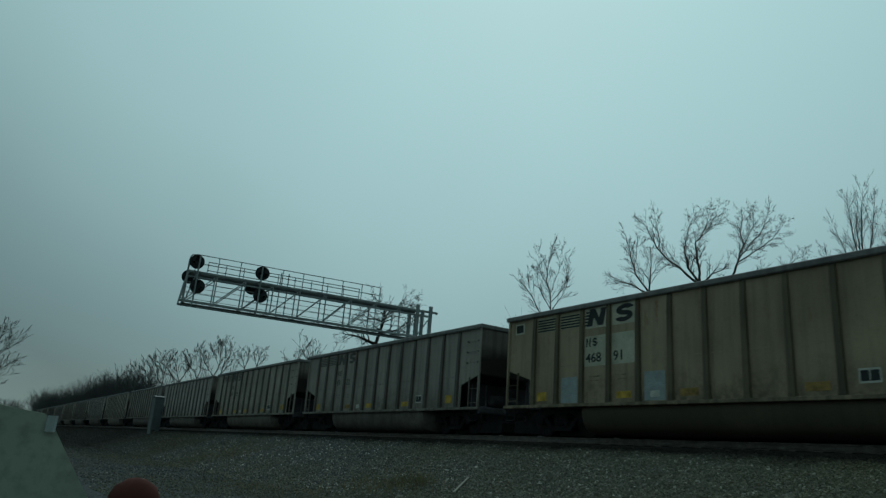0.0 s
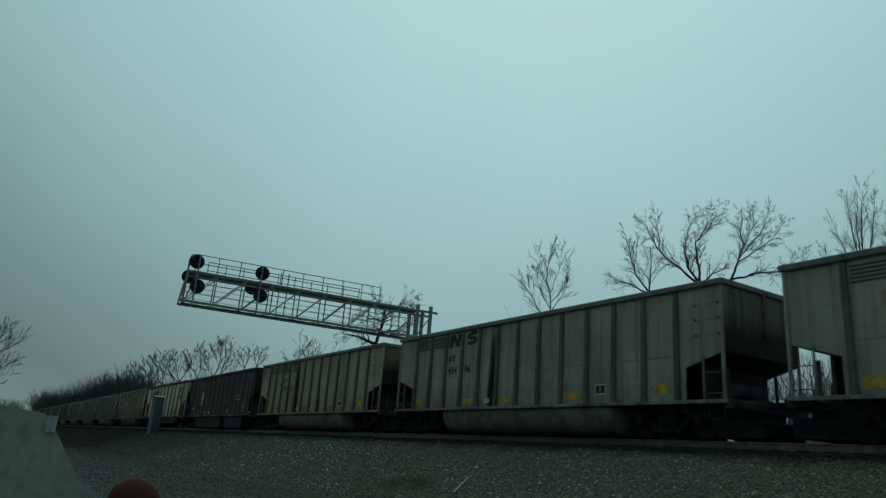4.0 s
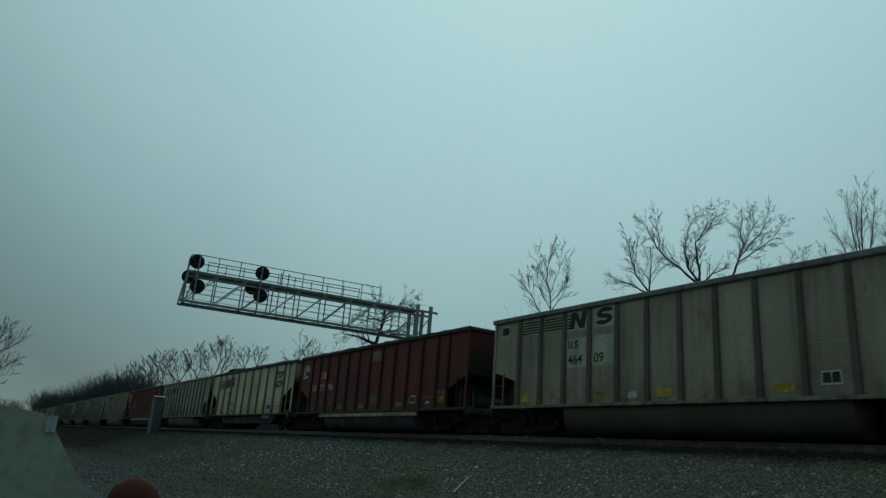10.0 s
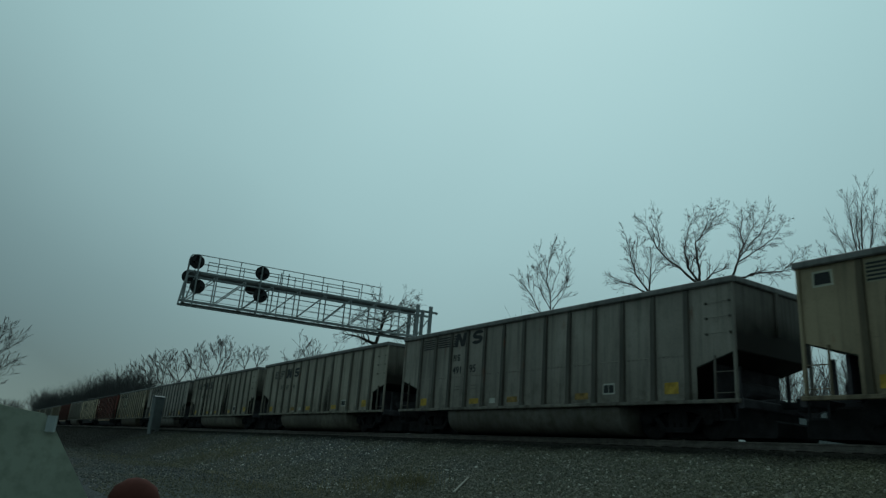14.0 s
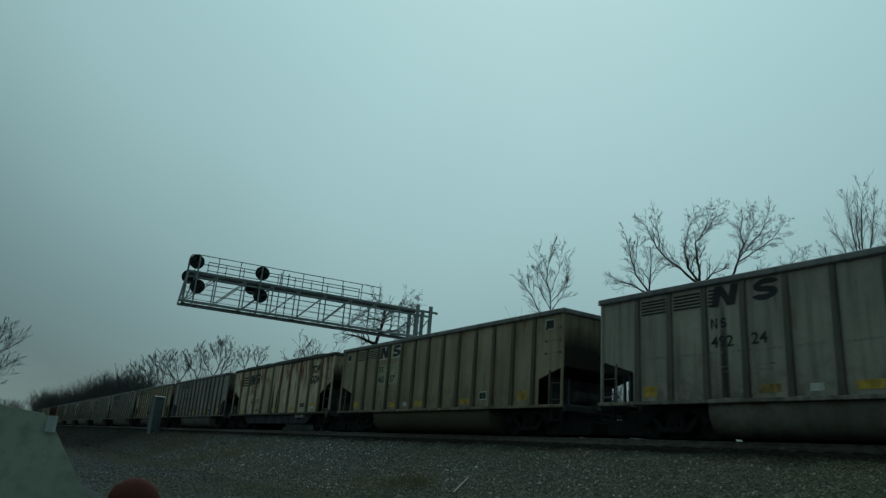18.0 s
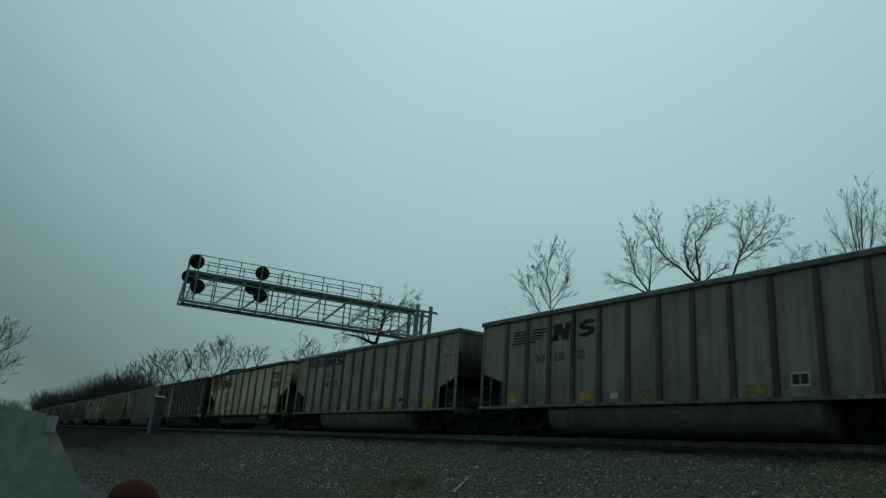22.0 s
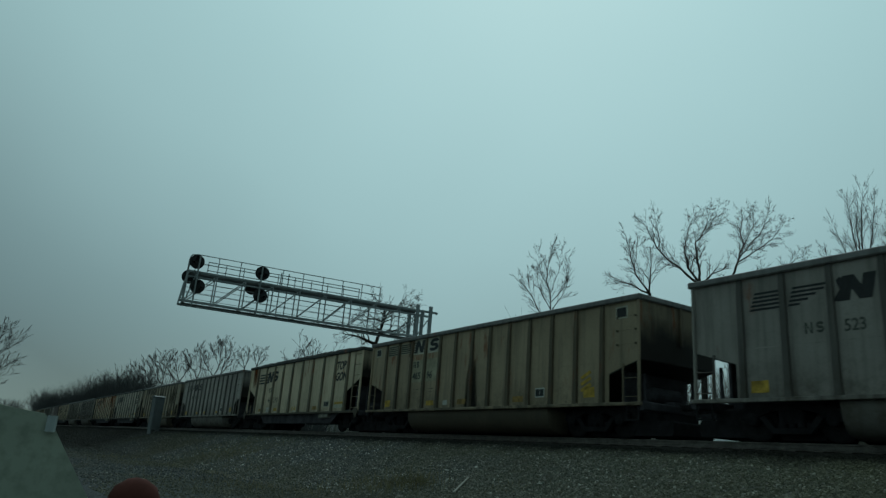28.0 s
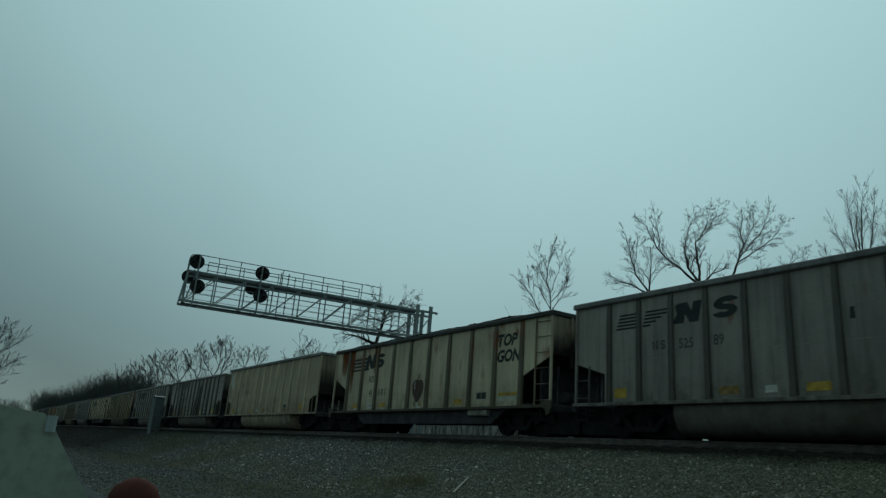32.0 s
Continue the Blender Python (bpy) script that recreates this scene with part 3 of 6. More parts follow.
def slats(name, mat, car, y, x0, x1, z0, z1, n, slant=0.0, fall=0.0):
    """Parallel painted bars, each a part; fall shortens each lower one."""
    h = (z1 - z0) / n
    for i in range(n):
        z = z1 - (i + 1) * h
        a, b = x0 + slant * (z - z0), x1 + slant * (z - z0) - fall * i
        s = Shape().prism([(a, z), (b, z), (b + slant * h * 0.55, z + h * 0.55), (a + slant * h * 0.55, z + h * 0.55)], 1, -0.002, 0.002)
        part(name, s, mat, car, at=(0, y, 0))


def rivet_row(x0, x1, z):
    s, n = Shape(), int((x1 - x0) / 0.14)
    for i in range(n):
        x = x0 + (x1 - x0) * i / n
        s.prism([(x - 0.022, z - 0.014), (x + 0.022, z - 0.014), (x + 0.022, z + 0.014), (x - 0.022, z + 0.014)], 1, -0.012, 0.0)
    return s


def stain(car, y, x, w, z0, z1, where=""):
    """Runs of dirty water down the sheet, longest in the middle."""
    part("run_off_stain", Shape().prism([(x - w / 2, z0), (x + w / 2, z0), (x + w / 2, z1), (x - w / 2, z1)], 1, -0.001, 0.001), {"faint": FAINT_STAIN, "rust": RUST_STAIN, "smear": SMEAR}.get(where, STAIN), car, "rust run" if where == "rust" else "dark run-off stain", at=(0, y, 0))


def patch(x, z, w, h):
    return Shape().prism([(x - w / 2, z - h / 2), (x + w / 2, z - h / 2 + 0.004), (x + w / 2 - 0.01, z + h / 2), (x - w / 2 + 0.008, z + h / 2 - 0.006)], 1, -0.0015, 0.0015)


def bars_for_mark(x, z, size, mat, car, y, ring=False):
    """A small mark of two painted strokes: a zigzag and a bend, or an open ring and a hooked post."""
    h, w, t = size * 0.78, size * 0.54, size * 0.13
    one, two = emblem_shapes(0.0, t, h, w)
    if ring:
        one, two = Shape(), Shape()
        turn = [math.radians(48 + 264 * q / 12) for q in range(13)]
        one.ribbon([[(w / 2 + w * f * math.cos(a), h / 2 + h * f * math.sin(a)) for f in (0.5, 0.32)] for a in turn], -0.002, 0.002)
        bend = [math.radians(-90 + 180 * q / 8) for q in range(9)]
        hook = [[(0.35 * w, 0.42 * h), (0.35 * w, 0.56 * h)]] + [[(0.5 * w + r * w * math.cos(a), 0.71 * h + r * 0.6 * h * math.sin(a)) for r in (0.48, 0.24)] for a in bend] + [[(0, h), (0, 0.86 * h)]]
        two.ribbon(hook, -0.002, 0.002).prism([(0, 0), (t, 0), (t, h), (0, h)], 1, -0.0024, 0.0024).prism([(0.30 * w, 0.44 * h), (0.62 * w, 0.44 * h), (w, 0), (w - 1.3 * t, 0)], 1, -0.0028, 0.0028)
    for i, sh in enumerate((one, two)):
        part("mark_stroke", sh, mat, car, at=(x + size * (0.08 + 0.78 * i), y, z))


WHEELSETS = {}
OLD_PATCH = plain("worn_number_patch", (0.34, 0.32, 0.225), 0.8, 0, 0.3, 2.5)
BOX_GREY = plain("dusty_box", (0.22, 0.21, 0.175), 0.85, 0, 0.4, 4.0)
BROWN_PALE = plain("faded_pale_paint", (0.17, 0.145, 0.11), 0.8, 0, 0.3, 4.0)


def coal_car(k, kind, colour, style="", left="", right="", rust=0.0, grime=0.5, detail=True, label=""):
    global ZT
    spec = KINDS[kind]
    colour = (colour[0] * 1.10, colour[1], colour[2] * (1.0 if kind in ("red", "tan_tub") else 1.07))
    ZT = 3.64 + spec.get("taller", 0.0)
    (c, ze, zi), LB = spec["cut"], spec["length"]
    body = paint("car_paint", colour, 3 + k * 0.37, rust, grime * (0.55 if kind == "flat" else 0.8))
    # ends darker all over: soot, with shade put into the paint colour
    sooty_shaded = paint("sooty_shaded_paint", tint(colour, 0.62), 5 + k * 0.21, rust * 0.7, 0.8, True)
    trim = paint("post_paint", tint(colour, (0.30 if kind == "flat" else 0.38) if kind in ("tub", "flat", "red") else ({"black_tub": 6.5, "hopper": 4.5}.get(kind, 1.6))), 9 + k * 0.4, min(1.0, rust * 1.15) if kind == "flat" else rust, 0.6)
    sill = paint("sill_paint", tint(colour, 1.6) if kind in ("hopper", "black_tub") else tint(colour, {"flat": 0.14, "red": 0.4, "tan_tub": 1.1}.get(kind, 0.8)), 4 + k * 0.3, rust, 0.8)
    rung_m = paint("ladder_paint", tint(colour, 0.55), 6 + k * 0.3, rust, 0.8)
    rim = {"tub": (0.185, 0.185, 0.178), "tan_tub": (0.20, 0.21, 0.20), "flat": (0.05, 0.055, 0.05), "red": (0.035, 0.03, 0.03)}.get(kind, (0.05, 0.05, 0.045))
    rim_m = paint("rim_paint", rim, 1 + k * 0.3, rust * 0.4, 0.5)
    car = tagged(new("coal_car"), label or "weathered steel coal car", "rail car", "coal cars of the train")
    car.location = (k * PITCH, MID, 0)
    # shell
    for sg in (-1, 1):
        part("side_sheet", side_sheet(kind), body, car, at=(0, sg * SKIN, 0))
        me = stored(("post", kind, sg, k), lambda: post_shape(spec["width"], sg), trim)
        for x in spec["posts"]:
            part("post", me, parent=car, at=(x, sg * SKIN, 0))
        part("top_chord", chord_shape(-0.05, LB + 0.05, sg * HALF - 0.05 - 0.035 * sg, sg * HALF + 0.05 - 0.035 * sg), rim_m, car)
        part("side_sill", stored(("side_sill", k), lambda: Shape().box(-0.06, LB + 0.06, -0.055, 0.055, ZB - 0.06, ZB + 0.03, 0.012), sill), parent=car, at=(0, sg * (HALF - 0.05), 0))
        if kind == "tub":
            part("seam", Shape().box(c + 0.05, LB - c - 0.05, -0.012, 0.012, 1.922, 1.938), body, car, at=(0, sg * SKIN, 0))
            if sg < 0 and style in ("louvre", "faded"):
                tagged(part("rivets", stored(("rivets", k), lambda: rivet_row(c + 0.1, LB - c - 0.1, 1.905), sill), parent=car, at=(0, -SKIN - 0.008, 0)), kind="stuff")
        for end in (0, 1):
            x = 0.035 if end == 0 else LB - 0.035
            part("corner_post", stored(("corner_post", k), lambda: Shape().box(-0.035, 0.035, -0.04, 0.04, ZB, ZT - 0.1, 0.012), body), parent=car, at=(x, sg * (SKIN + 0.03), 0))
            w = 0.55 if kind != "flat" else 0.72
            xl = w if end == 0 else LB - w
            tall = kind == "flat" and end == 1
            if sg > 0:
                continue
            if kind != "hopper":
                add_ladder(car, xl, -w if end == 0 else w, ZT - 0.12 if tall else (1.35 if kind == "flat" else ze - 0.1), {"black_tub": trim, "red": sooty_shaded}.get(kind, rung_m), k, sg * (SKIN + 0.05))
            if end == 1 and kind not in ("flat", "hopper"):
                for z in (2.35, 2.72, 3.08):
                    x0, x1 = (0.12, 0.75) if end == 0 else (LB - 0.75, LB - 0.12)
                    g = part("grab_iron", stored(("grab_iron", end, k), lambda: Shape().rod((x0, 0, 0), (x1, 0, 0), 0.005, 5), body), parent=car, at=(0, sg * (SKIN + 0.06), z))
                    for xb in (x0, x1):
                        part("bracket", stored(("bracket", k), lambda: Shape().box(-0.02, 0.02, -0.07, 0.01, -0.025, 0.025, 0.006), trim), parent=g, at=(xb, 0.06 if sg < 0 else 0.0, 0))
    for end in (0, 1):
        m = Matrix.Identity(4) if end == 0 else pose(LB, 0, 0, 0, 0, 180)
        e = part("end_sheet", stored(("end_sheet", kind, k), lambda: end_sheet(kind), sooty_shaded), parent=car)
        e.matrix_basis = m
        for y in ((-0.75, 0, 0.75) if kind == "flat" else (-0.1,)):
            r = part("end_rib", stored(("end_rib", kind, k), lambda: Shape().box(-0.07, 0, -0.05, 0.05, ze - 0.35 if kind == "flat" else ze + 0.5, ZT - 0.1, 0.015), sooty_shaded), parent=car)
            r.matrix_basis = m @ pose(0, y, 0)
        t = part("end_chord", stored(("end_chord", k), lambda: chord_shape(-0.07, 0.05, -HALF + 0.09, HALF - 0.09), rim_m), parent=car)
        t.matrix_basis = m
        b = part("end_sill", stored("end_sill", lambda: Shape().box(-0.12, 0.1, -1.5, 1.5, 0.66, 0.88, 0.03), STEEL), parent=car)
        b.matrix_basis = m
        for y in (-0.95, 0.95):
            r = part("brace", stored(("brace", kind), lambda: Shape().box(0.28, 0.36, -0.03, 0.03, 0.86, ze - 0.3, 0.01), STEEL), parent=car)
            r.matrix_basis = m @ pose(0, y, 0)
        web = part("bolster_web", stored(("bolster_web", kind), lambda: Shape().box(0.72, 0.80, -1.25, 1.25, 0.86, ze - (ze - zi) * 0.72 / c - 0.02, 0.01), STEEL), parent=car)
        web.matrix_basis = m
        tank = part("air_tank", stored("air_tank", lambda: Shape().lathe([(-0.62, 0.05), (-0.58, 0.16), (-0.5, 0.2), (0.5, 0.2), (0.58, 0.16), (0.62, 0.05)], 1, (0.42, 0.1, 1.14), 14).box(0.36, 0.48, -0.3, -0.2, 0.86, 0.98).box(0.36, 0.48, 0.4, 0.5, 0.86, 0.98), STEEL), parent=car)
        tank.matrix_basis = m
        cp = part("coupler", stored("coupler", lambda: coupler_shape(-1), TRUCK), parent=car)
        cp.matrix_basis = m
        # draft pocket, plus added lower bulk that hides bright gaps below the couplers
        g = part("draft_gear", stored("draft_gear", lambda: Shape().box(-0.1, 1.15, -0.6, 0.6, 0.40, 0.74, 0.04).box(-0.42, 1.05, -0.8, 0.8, 0.08, 0.46, 0.05), TRUCK), parent=car)
        g.matrix_basis = m
        h = part("air_hose", stored("air_hose", lambda: hose_shape(-1), STEEL), parent=car)
        h.matrix_basis = m
        hc = part("hose_coupling", stored("hose_coupling", lambda: Shape().path([(-0.62, -0.22, 0.40), (-0.70, -0.20, 0.30), (-0.76, -0.16, 0.29)], [0.03, 0.036, 0.03], 6), PALE), parent=car)
        hc.matrix_basis = m
        st = part("step", stored("step", lambda: Shape().box(-0.02, 0.42, -0.02, 0.02, 0.40, 0.44).box(-0.02, 0.02, -0.02, 0.02, 0.40, 0.82).box(0.38, 0.42, -0.02, 0.02, 0.40, 0.82), TRUCK), parent=car)
        st.matrix_basis = m @ pose(0.05, -HALF + 0.06 if end == 0 else HALF - 0.06, 0)
    part("centre_sill", stored(("centre_sill", LB), lambda: Shape().box(-0.05, LB + 0.05, -0.22, 0.22, 0.62, 0.98, 0.03), STEEL), parent=car)
    if kind in ("tub", "tan_tub", "black_tub", "red"):
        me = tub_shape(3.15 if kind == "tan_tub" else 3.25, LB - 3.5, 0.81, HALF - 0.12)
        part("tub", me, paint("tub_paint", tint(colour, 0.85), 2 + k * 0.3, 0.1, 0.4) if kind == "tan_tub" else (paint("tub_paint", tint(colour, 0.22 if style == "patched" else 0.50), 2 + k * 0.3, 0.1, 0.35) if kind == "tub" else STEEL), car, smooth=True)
        if kind == "red":
            part("tub_flange", Shape().box(2.9, 11.8, -HALF + 0.02, -HALF + 0.12, 0.60, 0.76, 0.02), paint("dusty_flange", (0.50, 0.37, 0.24), k, 0.5, 0.5), car, "dust-covered tan flange")
    elif kind == "hopper":
        for x, reach in ((5.35, 2.85), (11.15, 1.6)):
            part("hopper_pocket", stored(("hopper_pocket", x), lambda: hopper_shape(x, reach), STEEL), parent=car)
    else:
        part("floor", Shape().box(0.9, LB - 0.9, -SKIN, SKIN, 0.86, 0.92), STEEL, car)
        for sg in (-1, 1):
            low = 0.33 if sg < 0 else 0.48
            part("girder", stored(("girder", sg), lambda: Shape().prism([(2.2, 0.8), (3.0, low), (12.0, low), (12.8, 0.8)], 1, -0.05, 0.05), STEEL), parent=car, at=(0, sg * 1.32, 0))
        part("brake_reservoir", Shape().box(10.9, 11.95, -HALF + 0.05, -HALF + 0.28, 0.58, 0.77, 0.03), BOX_GREY, car, "dusty grey brake reservoir box")
    lift = {"flat": 0.50, "red": 0.42, "hopper": 0.34, "black_tub": 0.40}.get(kind, 0.24)
    part("coal_load", coal_shape(k, lift, LB), COAL, car, "heaped black coal")
    WHEELSETS[k] = truck_parts(car, 2.0) + truck_parts(car, LB - 2.0)
    if not detail:
        return car
    # painted marks on the side toward the camera
    y = -SKIN - 0.0125
    ink = CREAM_INK if kind in ("red", "black_tub", "hopper") else (INK if style != "faded" else GREY_INK)
    ps = [0.0] + spec["posts"] + [LB]
    if style in ("patched", "faded", "louvre"):
        for i in (1, 2):
            if style == "patched":
                part("light_panel", patch((ps[i] + ps[i + 1]) / 2, 3.22, 0.82, 0.46), OLD_PATCH, car, at=(0, y, 0))
            slats("louvre_bar", INK if style != "faded" else GREY_INK, car, y - 0.004, ps[i] + 0.12, ps[i + 1] - 0.12, 3.02, 3.42, 5)
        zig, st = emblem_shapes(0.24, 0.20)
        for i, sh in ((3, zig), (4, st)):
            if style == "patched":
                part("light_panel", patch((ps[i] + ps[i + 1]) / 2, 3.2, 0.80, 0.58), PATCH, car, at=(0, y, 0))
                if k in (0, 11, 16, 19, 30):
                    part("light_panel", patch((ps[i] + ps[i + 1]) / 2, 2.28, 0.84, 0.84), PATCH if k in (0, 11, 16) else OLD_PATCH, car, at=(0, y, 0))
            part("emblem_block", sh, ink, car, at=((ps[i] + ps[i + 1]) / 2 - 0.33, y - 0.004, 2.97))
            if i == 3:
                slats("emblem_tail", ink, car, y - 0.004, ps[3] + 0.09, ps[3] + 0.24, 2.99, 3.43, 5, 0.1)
        if style == "patched":
            for xs_ in (0.53, LB - 0.62):
                part("square_frame", patch(xs_, 3.22, 0.44, 0.34), PATCH, car, at=(0, y, 0))
                part("dark_square", patch(xs_, 3.22, 0.34, 0.25), INK, car, at=(0, y - 0.004, 0))
        low = 0.06 if style == "patched" else 0.0
        bars_for_mark(ps[3] + 0.13, 2.46 - low, 0.31, ink, car, y - 0.004)
        lettering("numeral", (ps[3] + 0.14, y - 0.004, 2.03 - low), car, left, 0.36, ink, 0.0, 1.08)
        lettering("numeral", (ps[4] + 0.14, y - 0.004, 2.03 - low), car, right, 0.36, ink, 0.0, 1.08)
        for i in (3, 4):
            for z, w in ((1.58, 0.40), (1.47, 0.30)):
                part("small_writing_bar", patch(ps[i] + 0.46, z, w, 0.035), sill, car, at=(0, y, 0))
    elif style == "flag":
        slats("flag_bar", INK, car, y, ps[1] + 0.22, ps[2] - 0.08, 2.74, 3.18, 5, 0.35)
        slats("flag_bar", INK, car, y, ps[2] + 0.10, ps[3] - 0.06, 2.74, 3.18, 5, 0.30, 0.15)
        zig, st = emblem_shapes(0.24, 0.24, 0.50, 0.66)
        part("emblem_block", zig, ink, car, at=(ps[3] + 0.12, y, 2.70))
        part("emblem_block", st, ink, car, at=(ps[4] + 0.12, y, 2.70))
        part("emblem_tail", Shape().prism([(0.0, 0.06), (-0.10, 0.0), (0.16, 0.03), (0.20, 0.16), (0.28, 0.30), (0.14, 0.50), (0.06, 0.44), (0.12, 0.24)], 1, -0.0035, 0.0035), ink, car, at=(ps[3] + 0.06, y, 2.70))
        bars_for_mark(ps[2] + 0.40, 2.12, 0.30, GREY_INK, car, y)
        lettering("numeral", (ps[3] + 0.20, y, 2.10), car, left, 0.34, GREY_INK)
        lettering("numeral", (ps[4] + 0.16, y, 2.10), car, right, 0.34, GREY_INK)
    elif style == "top":
        slats("flag_bar", INK, car, y, 1.58, 3.3, 2.56, 3.18, 4, 0.12)
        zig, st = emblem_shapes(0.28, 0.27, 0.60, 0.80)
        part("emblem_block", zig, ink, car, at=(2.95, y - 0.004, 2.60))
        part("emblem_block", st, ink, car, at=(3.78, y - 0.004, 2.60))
        bars_for_mark(ps[3] - 0.72, 2.02, 0.34, GREY_INK, car, y)
        lettering("numeral", (ps[3] - 0.62, y, 1.45), car, left, 0.42, GREY_INK)
        lettering("numeral", (ps[3] + 0.18, y, 1.45), car, " ".join(right), 0.40, GREY_INK)
        part("small_writing_bar", patch(ps[3] - 0.45, 1.14, 0.6, 0.12), WHITE, car, at=(0, y, 0))
        part("small_writing_bar", patch(ps[3] - 0.45, 0.98, 0.6, 0.12), WHITE, car, at=(0, y, 0))
        for z, t in ((2.78, "TOP"), (2.27, "GON")):
            lettering("letter", (ps[9] + 0.06, y, z), car, t, 0.52, INK, 0.22, 0.96, 0.042)
    elif style == "arc":
        ring = Shape()
        for r0, r1 in ((0.40, 0.32), (0.24, 0.15)):
            pts = [(0.52 + r * math.cos(a), 2.95 + r * math.sin(a)) for r, aa in ((r0, range(0, 13)), (r1, range(12, -1, -1))) for a in [math.pi * (0.02 + 0.083 * q) for q in aa]]
            for q in range(12):
                ring.prism([pts[q], pts[q + 1], pts[-2 - q], pts[-1 - q]], 1, -0.002, 0.002)
        ring.prism([(0.12, 2.66), (0.70, 2.70), (0.70, 2.79), (0.12, 2.76)], 1, -0.002, 0.002).prism([(0.12, 2.82), (0.38, 2.84), (0.36, 2.92), (0.12, 2.90)], 1, -0.002, 0.002)
        part("emblem_ring", ring, CREAM_INK, car, at=(0.12, y, -0.12))
        part("mark_bar", patch(0.62, 3.42, 0.8, 0.08), GREY_INK, car, at=(0, y, 0))
        bars_for_mark(ps[2] + 0.16, 2.42, 0.40, CREAM_INK, car, y, True)
        for i, t in ((1, left[:2]), (2, left[2:]), (3, right)):
            lettering("numeral", (ps[i] + 0.14, y, 1.86), car, " ".join(t), 0.43, CREAM_INK)
            for z in (1.18, 1.32):
                part("small_writing_bar", patch(ps[i] + 0.5, z, 0.32, 0.06), GREY_INK if i < 2 else BROWN_PALE, car, at=(0, y, 0))
        part("light_panel", patch(8.17, 3.12, 0.80, 0.42), paint("tan_patch", (0.20, 0.145, 0.095), k, 0.3, 0.7), car, at=(0, y, 0))
        part("light_panel", patch(8.19, 1.3, 0.60, 0.42), paint("tan_patch", (0.17, 0.12, 0.08), k + 3, 0.3, 0.7), car, at=(0, y, 0))
    elif style == "plain_dark":
        bars_for_mark(ps[2] + 0.25, 2.2, 0.28, GREY_INK, car, y)
        lettering("numeral", (ps[2] + 0.5, y, 1.66), car, left, 0.35, CREAM_INK)
        lettering("numeral", (ps[3] + 0.14, y, 1.66), car, " ".join(right), 0.35, CREAM_INK)
        part("white_post", post_shape(0.18, -1), WHITE, car, "white-painted wide post", at=(ps[4] + 0.03, -SKIN - 0.006, 0))
        part("hand_brake_box", Shape().box(-0.3, -0.08, -HALF + 0.3, -HALF + 0.75, 0.9, 1.15, 0.03), WHITE, car)
    elif style == "hopper":
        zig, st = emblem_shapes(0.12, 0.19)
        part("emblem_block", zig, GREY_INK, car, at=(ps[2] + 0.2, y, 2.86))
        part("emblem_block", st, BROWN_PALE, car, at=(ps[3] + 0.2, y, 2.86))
        part("light_panel", patch(ps[3] + 0.62, 2.05, 0.74, 0.95), PATCH, car, at=(0, y, 0))
        lettering("numeral", (ps[3] + 0.30, y - 0.004, 1.66), car, right, 0.40, INK)
        for x, z, w, h in ((1.5, 1.42, 0.55, 0.10), (1.62, 1.30, 0.45, 0.10), (4.75, 1.06, 0.55, 0.14), (10.2, 1.10, 0.30, 0.22), (13.35, 1.34, 0.52, 0.12), (13.4, 1.10, 0.52, 0.10), (14.6, 0.98, 0.4, 0.10)):
            part("reflector_stripe", patch(x, z, w, h), YELLOW, car, at=(0, y - 0.004, 0))
        for x in (2.6, 3.7, 5.6, 7.5, 11.2):
            part("sill_mark", patch(x, 0.83, 0.42, 0.07), YELLOW, car, at=(0, -HALF - 0.008, 0))
    elif style == "tan":
        part("light_panel", patch(0.55, 3.0, 0.8, 0.95), WHITE, car, at=(0, y, 0))
        part("dark_square", patch(0.35, 2.62, 0.14, 0.2), INK, car, at=(0, y - 0.004, 0))
        bars_for_mark(ps[2] + 0.56, 2.50, 0.30, GREY_INK, car, y)
        part("small_tag", patch(ps[2] + 0.38, 1.12, 0.28, 0.22), PATCH, car, at=(0, y, 0))
        lettering("numeral", (ps[2] + 0.66, y, 2.06), car, left, 0.38, GREY_INK)
        lettering("numeral", (ps[3] + 0.22, y, 2.06), car, " ".join(right), 0.36, GREY_INK)
    # corner gussets on the sill of the cars with a flat floor
    if kind in ("flat", "black_tub"):
        pale = PALE_SILL if kind == "black_tub" else sill
        for x0, sg in ((0.0, 1), (LB, -1)):
            poly = [(x0 - sg * 0.10, 0.98), (x0 - sg * 0.13, 0.80), (x0 - sg * 0.02, 0.60), (x0 + sg * 0.10, 0.56), (x0 + sg * 0.16, 0.74), (x0 + sg * 0.36, 0.80), (x0 + sg * 0.30, 0.96)]
            part("corner_gusset", Shape().prism(poly, 1, -0.03, 0.0), pale, car, "chipped corner gusset plate", at=(0, -HALF - 0.012, 0))
        if kind == "black_tub":
            for x0, x1 in ((0.0, 0.95), (LB - 1.0, LB)):
                part("end_platform", Shape().box(x0, x1, -0.03, 0.0, 0.80, 0.95, 0.008), pale, car, "pale end platform edge", at=(0, -HALF - 0.008, 0))
    # reflectors, the data plate and small tags
    n = len(ps) - 1
    tall = 1.33 if kind == "black_tub" else 1.06
    for i in () if kind == "hopper" else {"flat": (1, 3, 5, 7), "black_tub": (1, 4, 7, 9, n - 2), "red": (4, 6, 9)}.get(kind, (1, 4, 6, 9, n - 2)):
        big = i == n - 2
        if kind == "black_tub" and i == 1:
            part("reflector_stripe", patch(ps[1] + 0.45, 1.66, 0.46, 0.26), YELLOW, car, at=(0, y - 0.004, 0))
            continue
        xr = (ps[i] + ps[i + 1]) / 2 + (0.25 if kind == "flat" and i == 1 else 0.0)
